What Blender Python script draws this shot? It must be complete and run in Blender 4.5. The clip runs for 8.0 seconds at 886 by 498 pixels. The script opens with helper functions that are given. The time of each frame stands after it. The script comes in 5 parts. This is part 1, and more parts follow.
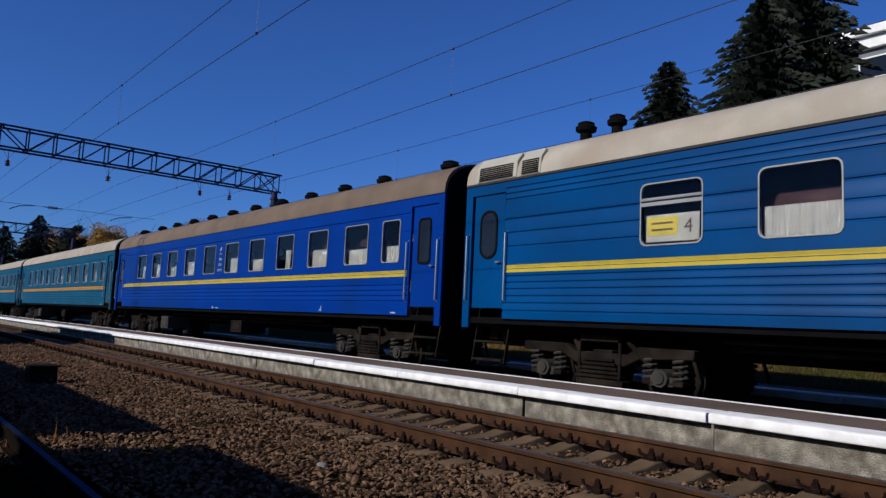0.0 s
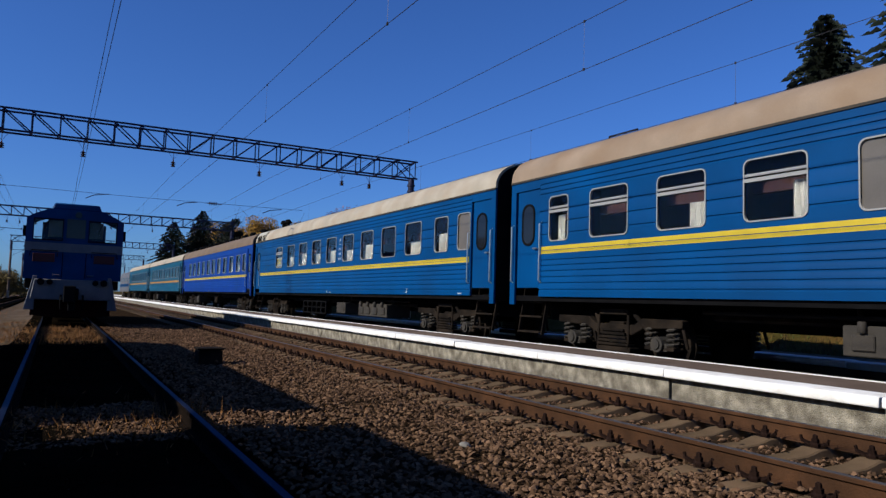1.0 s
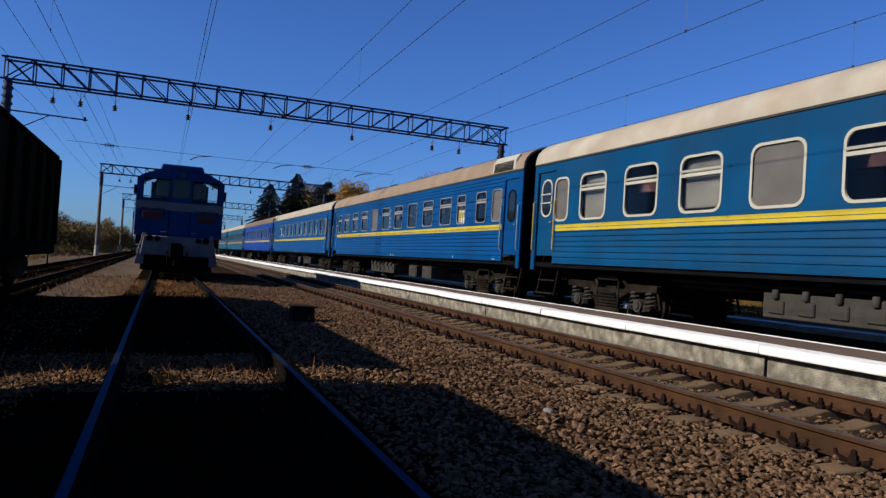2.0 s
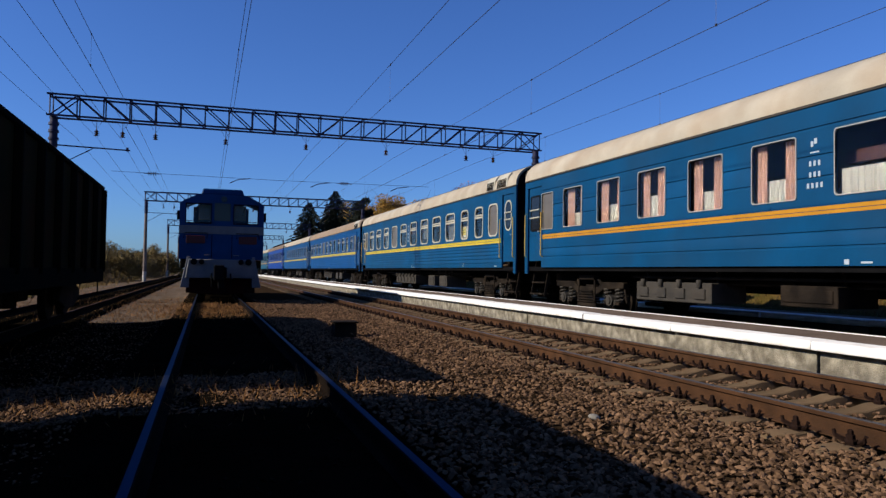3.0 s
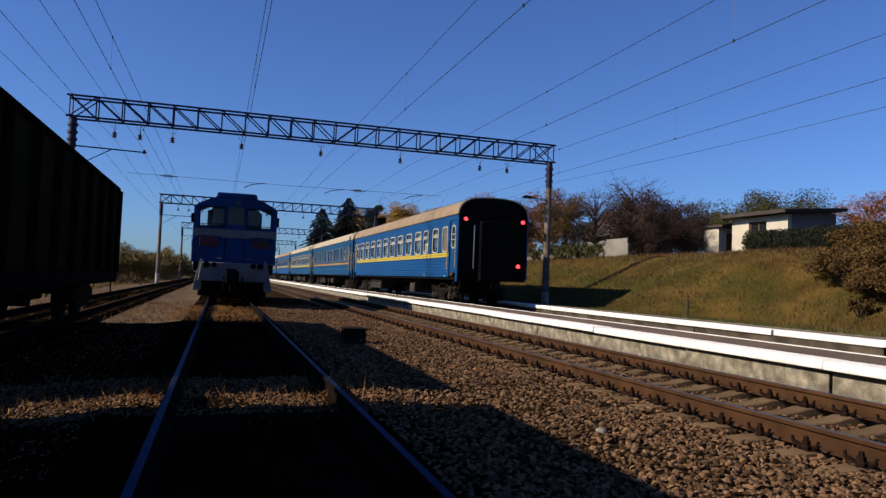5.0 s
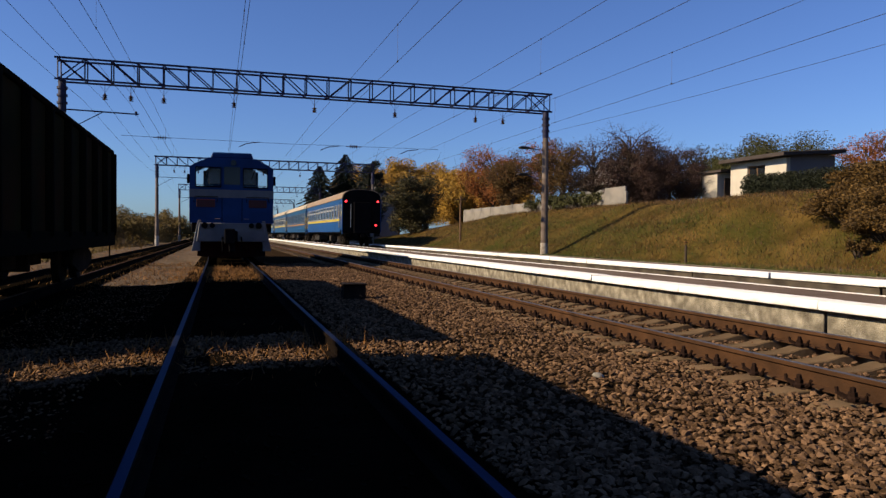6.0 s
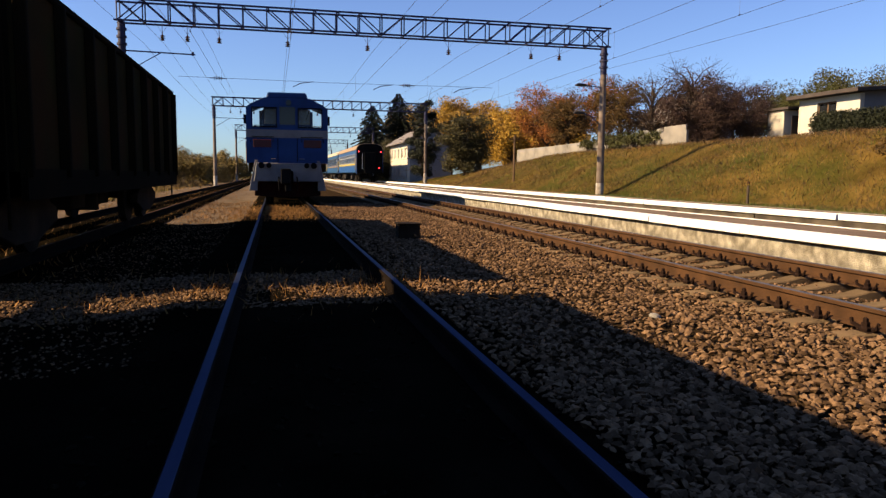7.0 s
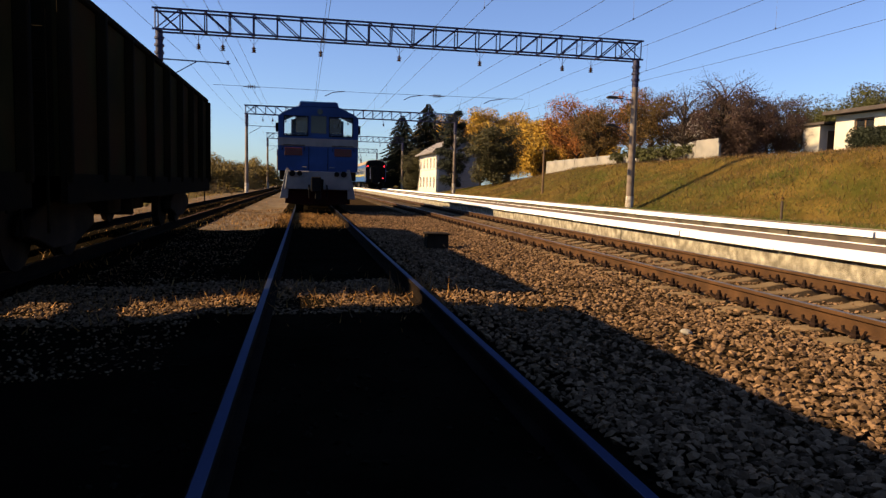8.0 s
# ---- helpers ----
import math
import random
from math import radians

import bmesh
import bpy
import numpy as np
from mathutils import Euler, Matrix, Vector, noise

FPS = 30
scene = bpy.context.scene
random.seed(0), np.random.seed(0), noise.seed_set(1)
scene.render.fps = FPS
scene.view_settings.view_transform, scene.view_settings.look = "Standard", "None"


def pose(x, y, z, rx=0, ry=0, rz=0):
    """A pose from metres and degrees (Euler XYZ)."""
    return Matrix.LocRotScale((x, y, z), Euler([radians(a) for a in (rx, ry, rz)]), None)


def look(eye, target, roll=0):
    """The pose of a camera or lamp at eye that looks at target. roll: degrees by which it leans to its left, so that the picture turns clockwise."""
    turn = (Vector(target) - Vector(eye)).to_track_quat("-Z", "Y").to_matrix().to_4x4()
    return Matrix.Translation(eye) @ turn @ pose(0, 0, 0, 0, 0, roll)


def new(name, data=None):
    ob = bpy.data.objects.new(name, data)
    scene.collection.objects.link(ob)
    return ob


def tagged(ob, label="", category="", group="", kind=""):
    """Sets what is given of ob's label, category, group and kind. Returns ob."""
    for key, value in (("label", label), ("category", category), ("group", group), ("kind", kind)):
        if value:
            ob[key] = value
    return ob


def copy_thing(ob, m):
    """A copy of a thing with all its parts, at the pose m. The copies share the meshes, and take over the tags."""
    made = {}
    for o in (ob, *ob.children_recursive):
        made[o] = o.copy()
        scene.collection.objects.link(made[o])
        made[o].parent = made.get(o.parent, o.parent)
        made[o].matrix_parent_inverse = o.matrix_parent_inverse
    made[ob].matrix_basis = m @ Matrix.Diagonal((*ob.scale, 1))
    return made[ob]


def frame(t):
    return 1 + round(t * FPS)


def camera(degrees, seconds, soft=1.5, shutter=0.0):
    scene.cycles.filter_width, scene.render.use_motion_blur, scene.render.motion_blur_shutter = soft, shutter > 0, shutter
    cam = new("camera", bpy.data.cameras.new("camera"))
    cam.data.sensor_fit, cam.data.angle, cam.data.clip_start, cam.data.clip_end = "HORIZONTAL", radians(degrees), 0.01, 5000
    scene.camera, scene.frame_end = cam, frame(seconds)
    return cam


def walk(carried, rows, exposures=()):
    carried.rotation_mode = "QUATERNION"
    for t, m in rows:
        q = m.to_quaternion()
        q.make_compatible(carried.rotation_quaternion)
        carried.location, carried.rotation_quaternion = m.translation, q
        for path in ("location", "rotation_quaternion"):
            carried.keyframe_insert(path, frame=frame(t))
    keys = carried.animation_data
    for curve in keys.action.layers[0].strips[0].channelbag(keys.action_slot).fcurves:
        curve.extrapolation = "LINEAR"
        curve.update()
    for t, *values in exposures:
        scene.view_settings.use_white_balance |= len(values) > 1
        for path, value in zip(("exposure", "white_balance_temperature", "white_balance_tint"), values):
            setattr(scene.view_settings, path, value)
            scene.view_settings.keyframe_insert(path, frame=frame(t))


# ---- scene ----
cam = camera(63.9, 8.0, 1.4)
PATH = [
    (0.0, pose(-0.478, 0.006, 1.143, 96.09, -2.66, -39.77)),
    (0.5, pose(-0.425, 0.024, 1.145, 94.44, -3.08, -30.38)),
    (1.0, pose(-0.443, 0.026, 1.140, 94.21, -1.75, -28.63)),
    (1.5, pose(-0.469, 0.050, 1.127, 92.61, -3.61, -23.74)),
    (1.7, pose(-0.469, 0.037, 1.127, 91.58, -4.05, -23.05)),
    (2.8, pose(-0.411, 0.003, 1.120, 91.09, -1.47, -17.79)),
    (3.0, pose(-0.423, 0.003, 1.128, 91.87, -0.79, -18.38)),
    (3.5, pose(-0.430, -0.010, 1.116, 92.25, -0.54, -17.91)),
    (4.0, pose(-0.434, -0.001, 1.111, 91.37, -1.62, -16.94)),
    (4.2, pose(-0.409, 0.003, 1.127, 91.68, -1.93, -17.78)),
    (5.3, pose(-0.415, -0.006, 1.116, 92.69, -2.46, -17.46)),
    (5.5, pose(-0.396, -0.029, 1.109, 91.78, -2.38, -19.06)),
    (6.0, pose(-0.377, -0.030, 1.105, 88.90, -0.56, -17.50)),
    (6.5, pose(-0.381, -0.027, 1.076, 84.90, -0.61, -15.00)),
    (7.0, pose(-0.406, -0.022, 1.089, 84.07, -0.59, -13.26)),
    (7.5, pose(-0.413, -0.011, 1.096, 86.82, -1.10, -11.24)),
    (8.0, pose(-0.429, -0.016, 1.092, 84.85, -1.48, -10.99)),
]
walk(cam, PATH, exposures=[(0.0, -0.15, 5950, 10), (0.5, 0.0, 6050, 10), (1.0, 0.2, 6250, 8), (1.5, 0.25, 6400, 8), (3.5, 0.45, 6850, 9), (5.5, 0.48, 7900, 11), (6.5, 0.9, 9500, 13), (7.0, 1.25, 11000, 14), (8.0, 1.33, 12200, 14)])

# ---- sun and sky ----
SUN_ELEVATION, SUN_AZIMUTH = radians(32.0), radians(270.5)
world = bpy.data.worlds.new("sky")
scene.world = world
world.use_nodes = True
wn = world.node_tree.nodes
sky = wn.new("ShaderNodeTexSky")
sky.sky_type, sky.sun_disc = "NISHITA", False
sky.sun_elevation, sky.sun_rotation = SUN_ELEVATION, SUN_AZIMUTH
sky.air_density, sky.dust_density, sky.ozone_density = 1.0, 0.5, 3.0
tone = wn.new("ShaderNodeMix")
tone.data_type, tone.blend_type = "RGBA", "MULTIPLY"
tone.inputs[0].default_value, tone.inputs[7].default_value = 1.0, (0.63, 1.08, 2.03, 1)
world.node_tree.links.new(sky.outputs[0], tone.inputs[6])
world.node_tree.links.new(tone.outputs[2], wn["Background"].inputs[0])
wn["Background"].inputs[1].default_value = 0.05
sun_data = bpy.data.lights.new("sun", "SUN")
sun_data.energy, sun_data.angle, sun_data.color = 5.0, radians(0.53), (1.0, 0.91, 0.78)
sun = new("sun", sun_data)
sun.matrix_world = look((0, 0, 60), (0 + math.cos(SUN_ELEVATION) * -math.sin(SUN_AZIMUTH), math.cos(SUN_ELEVATION) * -math.cos(SUN_AZIMUTH), 60 - math.sin(SUN_ELEVATION)))

# ---- materials ----


def mat(name, base, rough=0.6, metal=0.0, var=0.25, scale=2.0, bump=0.15, fine=40.0, dirt=None, dirt_amount=0.5, dirt_scale=0.7, random_amount=0.0, stretch=(1, 1, 1), island=False, spec=0.3):
    """A procedural surface: grain and stains at two scales, fine relief, and optional dirt of its own shape."""
    m = bpy.data.materials.new(name)
    m.use_nodes = True
    nt = m.node_tree
    bsdf = nt.nodes["Principled BSDF"]
    link = nt.links.new
    coord = nt.nodes.new("ShaderNodeTexCoord")
    mapping = nt.nodes.new("ShaderNodeMapping")
    mapping.inputs["Scale"].default_value = stretch
    link(coord.outputs["Object"], mapping.inputs["Vector"])

    def noise_at(s, detail=4.0):
        n = nt.nodes.new("ShaderNodeTexNoise")
        n.inputs["Scale"].default_value, n.inputs["Detail"].default_value = s, detail
        link(mapping.outputs[0], n.inputs["Vector"])
        return n.outputs["Fac"]

    def ramp(fac, a, b, lo=0.3, hi=0.7):
        r = nt.nodes.new("ShaderNodeValToRGB")
        r.color_ramp.elements[0].position, r.color_ramp.elements[1].position = lo, hi
        r.color_ramp.elements[0].color, r.color_ramp.elements[1].color = (*a, 1), (*b, 1)
        link(fac, r.inputs[0])
        return r.outputs[0]

    def mix(kind, fac, a, b):
        n = nt.nodes.new("ShaderNodeMix")
        n.data_type, n.blend_type = "RGBA", kind
        for sock, v in ((n.inputs[0], fac), (n.inputs[6], a), (n.inputs[7], b)):
            if isinstance(v, (int, float)):
                sock.default_value = v
            elif isinstance(v, tuple):
                sock.default_value = (*v, 1)
            else:
                link(v, sock)
        return n.outputs[2]

    dark = tuple(c * (1 - var) for c in base)
    light = tuple(min(1.0, c * (1 + var)) for c in base)
    colour = ramp(noise_at(scale), dark, light)
    grain = ramp(noise_at(fine), (1 - var * 0.6,) * 3, (1, 1, 1))
    colour = mix("MULTIPLY", 1.0, colour, grain)
    if dirt:
        amount = ramp(noise_at(dirt_scale, 8.0), (0, 0, 0), (dirt_amount,) * 3, 0.4, 0.68)
        colour = mix("MIX", amount, colour, dirt)
    if random_amount:
        info = nt.nodes.new("ShaderNodeNewGeometry" if island else "ShaderNodeObjectInfo")
        shade = ramp(info.outputs["Random Per Island" if island else "Random"], (1 - random_amount,) * 3, (1 + random_amount * 0.6,) * 3, 0, 1)
        colour = mix("MULTIPLY", 1.0, colour, shade)
    link(colour, bsdf.inputs["Base Color"])
    bsdf.inputs["Roughness"].default_value, bsdf.inputs["Metallic"].default_value = rough, metal
    bsdf.inputs["Specular IOR Level"].default_value = spec
    if bump:
        b = nt.nodes.new("ShaderNodeBump")
        b.inputs["Strength"].default_value, b.inputs["Distance"].default_value = bump, 0.02
        link(noise_at(fine), b.inputs["Height"])
        link(b.outputs[0], bsdf.inputs["Normal"])
    return m


def glow(name, colour, strength):
    m = mat(name, colour, 0.4, var=0.05, bump=0)
    bsdf = m.node_tree.nodes["Principled BSDF"]
    bsdf.inputs["Emission Color"].default_value, bsdf.inputs["Emission Strength"].default_value = (*colour, 1), strength
    return m


def glass(name, tint):
    m = bpy.data.materials.new(name)
    m.use_nodes = True
    bsdf = m.node_tree.nodes["Principled BSDF"]
    bsdf.inputs["Base Color"].default_value = (*tint, 1)
    bsdf.inputs["Roughness"].default_value, bsdf.inputs["Transmission Weight"].default_value, bsdf.inputs["IOR"].default_value = 0.03, 1.0, 1.2
    return m


PAINT_A = mat("royal_blue_paint", (0.00075, 0.027, 0.203), 0.4, var=0.12, scale=0.8, bump=0.03, dirt=(0.003, 0.0225, 0.09), dirt_amount=0.35, dirt_scale=0.5, spec=0.14)
PAINT_B = mat("blue_paint", (0.0002, 0.045, 0.155), 0.4, var=0.14, scale=0.8, bump=0.03, dirt=(0.004, 0.026, 0.080), dirt_amount=0.35, dirt_scale=0.5, spec=0.14)
PAINT_E = mat("worn_blue_paint", (0.00031, 0.0465, 0.124), 0.45, var=0.18, scale=0.8, bump=0.04, dirt=(0.0093, 0.031, 0.062), dirt_amount=0.45, dirt_scale=0.6, spec=0.14)
PAINT_T = mat("faded_teal_paint", (0.0045, 0.0638, 0.12), 0.5, var=0.18, scale=0.8, bump=0.04, dirt=(0.015, 0.0525, 0.075), dirt_amount=0.4, spec=0.14)
LOCO_BLUE = mat("locomotive_blue_paint", (0.0008, 0.030, 0.105), 0.5, var=0.2, scale=1.2, bump=0.05, dirt=(0.004, 0.018, 0.06), dirt_amount=0.5, spec=0.06)
YELLOW = mat("yellow_paint", (0.446, 0.331, 0.0216), 0.45, var=0.1, bump=0.02)
ORANGE = mat("orange_yellow_paint", (0.385, 0.175, 0.0084), 0.45, var=0.12, bump=0.02)
CREAM_ROOF = mat("cream_roof_paint", (0.34, 0.30, 0.235), 0.75, var=0.14, scale=1.1, bump=0.05, dirt=(0.24, 0.165, 0.10), dirt_amount=0.45, dirt_scale=1.2)
TAN_ROOF = mat("tan_roof_paint", (0.23, 0.17, 0.118), 0.75, var=0.15, scale=1.1, bump=0.05, dirt=(0.18, 0.115, 0.065), dirt_amount=0.6, dirt_scale=1.2)
BROWN_ROOF = mat("brown_roof_paint", (0.143, 0.101, 0.0675), 0.75, var=0.2, scale=1.1, bump=0.05, dirt=(0.12, 0.0825, 0.0525), dirt_amount=0.6, dirt_scale=1.2)
CREAM_TRIM = mat("cream_window_trim", (0.371, 0.349, 0.281), 0.45, var=0.08, bump=0.02)
GREY_TRIM = mat("aluminium_window_trim", (0.28, 0.275, 0.26), 0.45, 0.2, var=0.1, bump=0.02)
STEEL_RAIL = mat("handrail_steel", (0.5, 0.5, 0.48), 0.3, 0.9, var=0.1, bump=0.02)
RAIL_YELLOW = mat("handrail_yellow", (0.42, 0.26, 0.05), 0.45, var=0.1, bump=0.02)
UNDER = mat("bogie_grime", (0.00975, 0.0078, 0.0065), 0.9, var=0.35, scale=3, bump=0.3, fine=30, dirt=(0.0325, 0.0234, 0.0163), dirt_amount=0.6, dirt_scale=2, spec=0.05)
UNDER_GREY = mat("underfloor_grey", (0.0304, 0.0272, 0.0232), 0.85, var=0.3, scale=3, bump=0.2, fine=30, dirt=(0.04, 0.032, 0.024), dirt_amount=0.7, dirt_scale=2)
# Rubber, dark fittings, and the coach floors with their shade in the colour.
BLACK = mat("black_rubber_and_shade", (0.0048, 0.0048, 0.0054), 0.85, var=0.3, bump=0.2, spec=0.04)
INTERIOR = mat("dark_interior", (0.051, 0.0312, 0.0204), 0.8, var=0.3, bump=0)
BERTH = mat("maroon_berth", (0.0338, 0.009, 0.00825), 0.8, var=0.2, bump=0.05)
CURTAIN = mat("white_curtain", (0.24, 0.225, 0.21), 0.9, var=0.1, scale=5, bump=0.1)
CURTAIN_PINK = mat("pink_curtain", (0.225, 0.12, 0.0975), 0.9, var=0.15, scale=5, bump=0.1)
PLACARD = mat("yellow_placard", (0.3, 0.225, 0.0225), 0.5, var=0.06, bump=0)
PANE = glass("window_glass", (0.75, 0.8, 0.8))
MILKY = mat("frosted_pane", (0.105, 0.0938, 0.081), 0.35, var=0.12, bump=0.02)
MARK = mat("white_marking", (0.3, 0.352, 0.413), 0.5, var=0.05, bump=0)
LAMP_RED = glow("tail_light_red", (1.0, 0.03, 0.05), 4.0)
RUST = mat("rusty_rail_side", (0.058, 0.027, 0.013), 0.85, var=0.35, scale=3, bump=0.35, fine=60, dirt=(0.030, 0.016, 0.009), dirt_amount=0.6, dirt_scale=4, spec=0.1)
# Blue of the reflected sky is put into base colour and edge tint.
RAIL_TOP = mat("worn_sky_tinted_rail_head", (0.046, 0.060, 0.092), 0.45, 1.0, var=0.15, scale=2, bump=0.05, stretch=(1, 0.15, 1))
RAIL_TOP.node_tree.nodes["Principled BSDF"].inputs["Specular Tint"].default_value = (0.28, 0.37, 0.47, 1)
# Near-black copy of the rail side: its shade is put into the colour.
RAIL_SIDE = mat("shade_dark_rail_side", (0.006, 0.0045, 0.004), 1.0, var=0.35, scale=3, bump=0.2, dirt=(0.013, 0.008, 0.005), dirt_amount=0.5, dirt_scale=3, spec=0.02)
RAIL_DULL = mat("dull_rail_head", (0.10, 0.09, 0.085), 0.5, 0.6, var=0.2, scale=2, bump=0.08, stretch=(1, 0.15, 1))
CONCRETE = mat("weathered_concrete", (0.27, 0.245, 0.195), 1.0, var=0.4, scale=10, bump=1.0, fine=70, dirt=(0.075, 0.062, 0.046), dirt_amount=0.7, dirt_scale=6.0, stretch=(1, 0.8, 0.7), spec=0.03)
SLEEPER = mat("concrete_sleeper", (0.119, 0.0806, 0.0454), 0.9, var=0.25, scale=3, bump=0.4, fine=50, dirt=(0.115, 0.072, 0.0432), dirt_amount=0.6, dirt_scale=2, random_amount=0.2, spec=0.05)
FASTENER = mat("rusty_fastener", (0.015, 0.008, 0.006), 0.9, var=0.3, scale=20, bump=0.2, spec=0.05)
WHITE_EDGE = mat("white_edge_paint", (0.80, 0.79, 0.77), 0.7, var=0.06, scale=3, bump=0.15, dirt=(0.45, 0.42, 0.36), dirt_amount=0.5, dirt_scale=3.5)
ASPHALT = mat("platform_asphalt", (0.122, 0.09, 0.0706), 0.9, var=0.2, scale=1.5, bump=0.4, fine=60, dirt=(0.158, 0.119, 0.0936), dirt_amount=0.6, dirt_scale=0.8, spec=0.05)
FACE_DARK = mat("dark_mottled_concrete", (0.078, 0.063, 0.045), 0.9, var=0.35, scale=2.0, bump=0.5, fine=45, dirt=(0.021, 0.0156, 0.0108), dirt_amount=0.95, dirt_scale=1.6)
STONE = mat("ballast_stone", (0.130, 0.077, 0.046), 1.0, var=0.25, scale=8, bump=0.3, fine=60, random_amount=0.7, island=True, spec=0.02)
BED = mat("ballast_bed", (0.03, 0.019, 0.011), 1.0, var=0.5, scale=12, bump=1.0, fine=35, dirt=(0.024, 0.015, 0.009), dirt_amount=0.8, dirt_scale=9, spec=0.0)
POLE = mat("concrete_pole", (0.15, 0.116, 0.0938), 0.85, var=0.2, scale=2, bump=0.3, dirt=(0.09, 0.06, 0.045), dirt_amount=0.7, dirt_scale=1.5)
WHITEWASH = mat("whitewash", (0.75, 0.74, 0.70), 0.85, var=0.1, bump=0.2)
FADED_WHITE = mat("faded_whitewash", (0.40, 0.37, 0.32), 0.9, var=0.3, scale=5, bump=0.2, dirt=(0.16, 0.12, 0.09), dirt_amount=0.8, dirt_scale=4)
TRUSS = mat("dark_truss_paint", (0.0112, 0.0128, 0.044), 0.6, var=0.25, bump=0.1)
WIRE = mat("wire_metal", (0.03, 0.028, 0.03), 0.5, 0.5, var=0.1, bump=0)
PORCELAIN = mat("brown_insulator", (0.035, 0.018, 0.012), 0.25, var=0.1, bump=0)
# Olive and rust are the panels' own; the side's shade is in the colours.
WAGON_PANEL = mat("shade_dark_olive_panel", (0.013, 0.0125, 0.005), 0.95, var=0.35, scale=1.2, bump=0.2, fine=30, dirt=(0.020, 0.009, 0.004), dirt_amount=0.85, dirt_scale=1.1, spec=0.02)
# Wagon body made near-black, the shade of the sunless side put into it.
WAGON = mat("shade_dark_wagon_paint", (0.0045, 0.004, 0.0025), 1.0, var=0.3, scale=1.5, bump=0.25, fine=30, dirt=(0.008, 0.005, 0.002), dirt_amount=0.7, dirt_scale=1.4, spec=0.02)
LOCO_GREY = mat("locomotive_grey_paint", (0.082, 0.085, 0.095), 0.6, var=0.15, bump=0.05, dirt=(0.12, 0.114, 0.108), dirt_amount=0.5, dirt_scale=2)
LOCO_RED = mat("locomotive_red_paint", (0.040, 0.0022, 0.0025), 0.5, var=0.15, bump=0.05)
PILOT_RED = mat("dark_red_paint", (0.016, 0.0025, 0.002), 0.9, var=0.3, bump=0.1, dirt=(0.006, 0.004, 0.003), dirt_amount=0.8, dirt_scale=2, spec=0.05)
DARK_GLASS = mat("dark_cab_glass", (0.01, 0.012, 0.015), 0.08, var=0.1, bump=0)
PLASTER = mat("cream_plaster", (0.425, 0.391, 0.332), 0.9, var=0.08, scale=1.0, bump=0.2)
# Grey render, and the cream houses' sunless walls with shade in the colour.
PLASTER_GREY_AND_SHADED = mat("grey_and_shaded_plaster", (0.168, 0.168, 0.175), 0.9, var=0.1, scale=1.0, bump=0.2)
WALL_STONE = mat("pale_concrete_fence", (0.175, 0.164, 0.147), 0.9, var=0.2, scale=1.3, bump=0.3, dirt=(0.21, 0.189, 0.161), dirt_amount=0.6, dirt_scale=1.2)
ROOFING = mat("dark_roof_felt", (0.049, 0.0385, 0.035), 0.9, var=0.25, bump=0.3)
ROOF_TIN = mat("weathered_roof_slate", (0.14, 0.126, 0.119), 0.8, var=0.2, bump=0.3)
WOOD = mat("brown_wood", (0.096, 0.054, 0.03), 0.8, var=0.25, scale=3, bump=0.2)
BARK = mat("bark", (0.051, 0.036, 0.027), 0.95, var=0.3, scale=4, bump=0.5, fine=20)
GRAVEL = mat("fine_gravel_earth", (0.115, 0.085, 0.062), 1.0, var=0.35, scale=3, bump=0.6, fine=40, dirt=(0.06, 0.038, 0.018), dirt_amount=0.8, dirt_scale=0.9, spec=0.02)
# The wagons' shade is put into the colour of these stones and earth.
SHADED_STONE = mat("shade_dark_stone", (0.008, 0.006, 0.004), 1.0, var=0.3, scale=8, bump=0.3, random_amount=0.5, island=True, spec=0.02)
SHADED_EARTH = mat("shade_dark_earth", (0.006, 0.0045, 0.003), 1.0, var=0.4, scale=2, bump=0.6, fine=25, dirt=(0.004, 0.003, 0.002), dirt_amount=0.8, dirt_scale=0.8, spec=0.0)
MEADOW = mat("autumn_grass_ground", (0.088, 0.054, 0.016), 1.0, var=0.55, scale=0.55, bump=1.0, fine=9, dirt=(0.030, 0.036, 0.008), dirt_amount=0.95, dirt_scale=0.35, spec=0.02)


def leaf(name, base, amount=0.5):
    m = mat(name, base, 0.75, var=0.25, scale=1.5, bump=0, random_amount=amount, island=True)
    return m


SPRUCE = leaf("spruce_needles", (0.0072, 0.0132, 0.006))
LEAF_ORANGE = leaf("orange_leaves", (0.225, 0.0702, 0.014))
LEAF_YELLOW = leaf("yellow_leaves", (0.365, 0.204, 0.0321))
LEAF_GREEN = leaf("dull_green_leaves", (0.0468, 0.0475, 0.0101))
LEAF_DARK = leaf("dark_green_leaves", (0.0122, 0.0173, 0.00648))
LEAF_OLIVE = leaf("olive_leaves", (0.0432, 0.0374, 0.0101))
LEAF_PLUM = leaf("plum_brown_leaves", (0.0446, 0.0216, 0.0166))
LEAF_BROWN = leaf("brown_green_leaves", (0.0828, 0.0446, 0.00936))
LEAF_BUSH = leaf("russet_bush_leaves", (0.088, 0.047, 0.009), 0.65)
LEAF_TAWNY = leaf("tawny_leaves", (0.14, 0.0952, 0.0248))
GRASS = leaf("grass_blades", (0.145, 0.081, 0.022), 0.62)
GRASS_BROWN = leaf("brown_dead_grass_blades", (0.060, 0.030, 0.011), 0.6)
GRASS_GREEN = leaf("green_grass_blades", (0.058, 0.070, 0.011), 0.6)
GRASS_DRY = leaf("dry_grass_blades", (0.22, 0.095, 0.021), 0.6)

# ---- mesh helpers ----


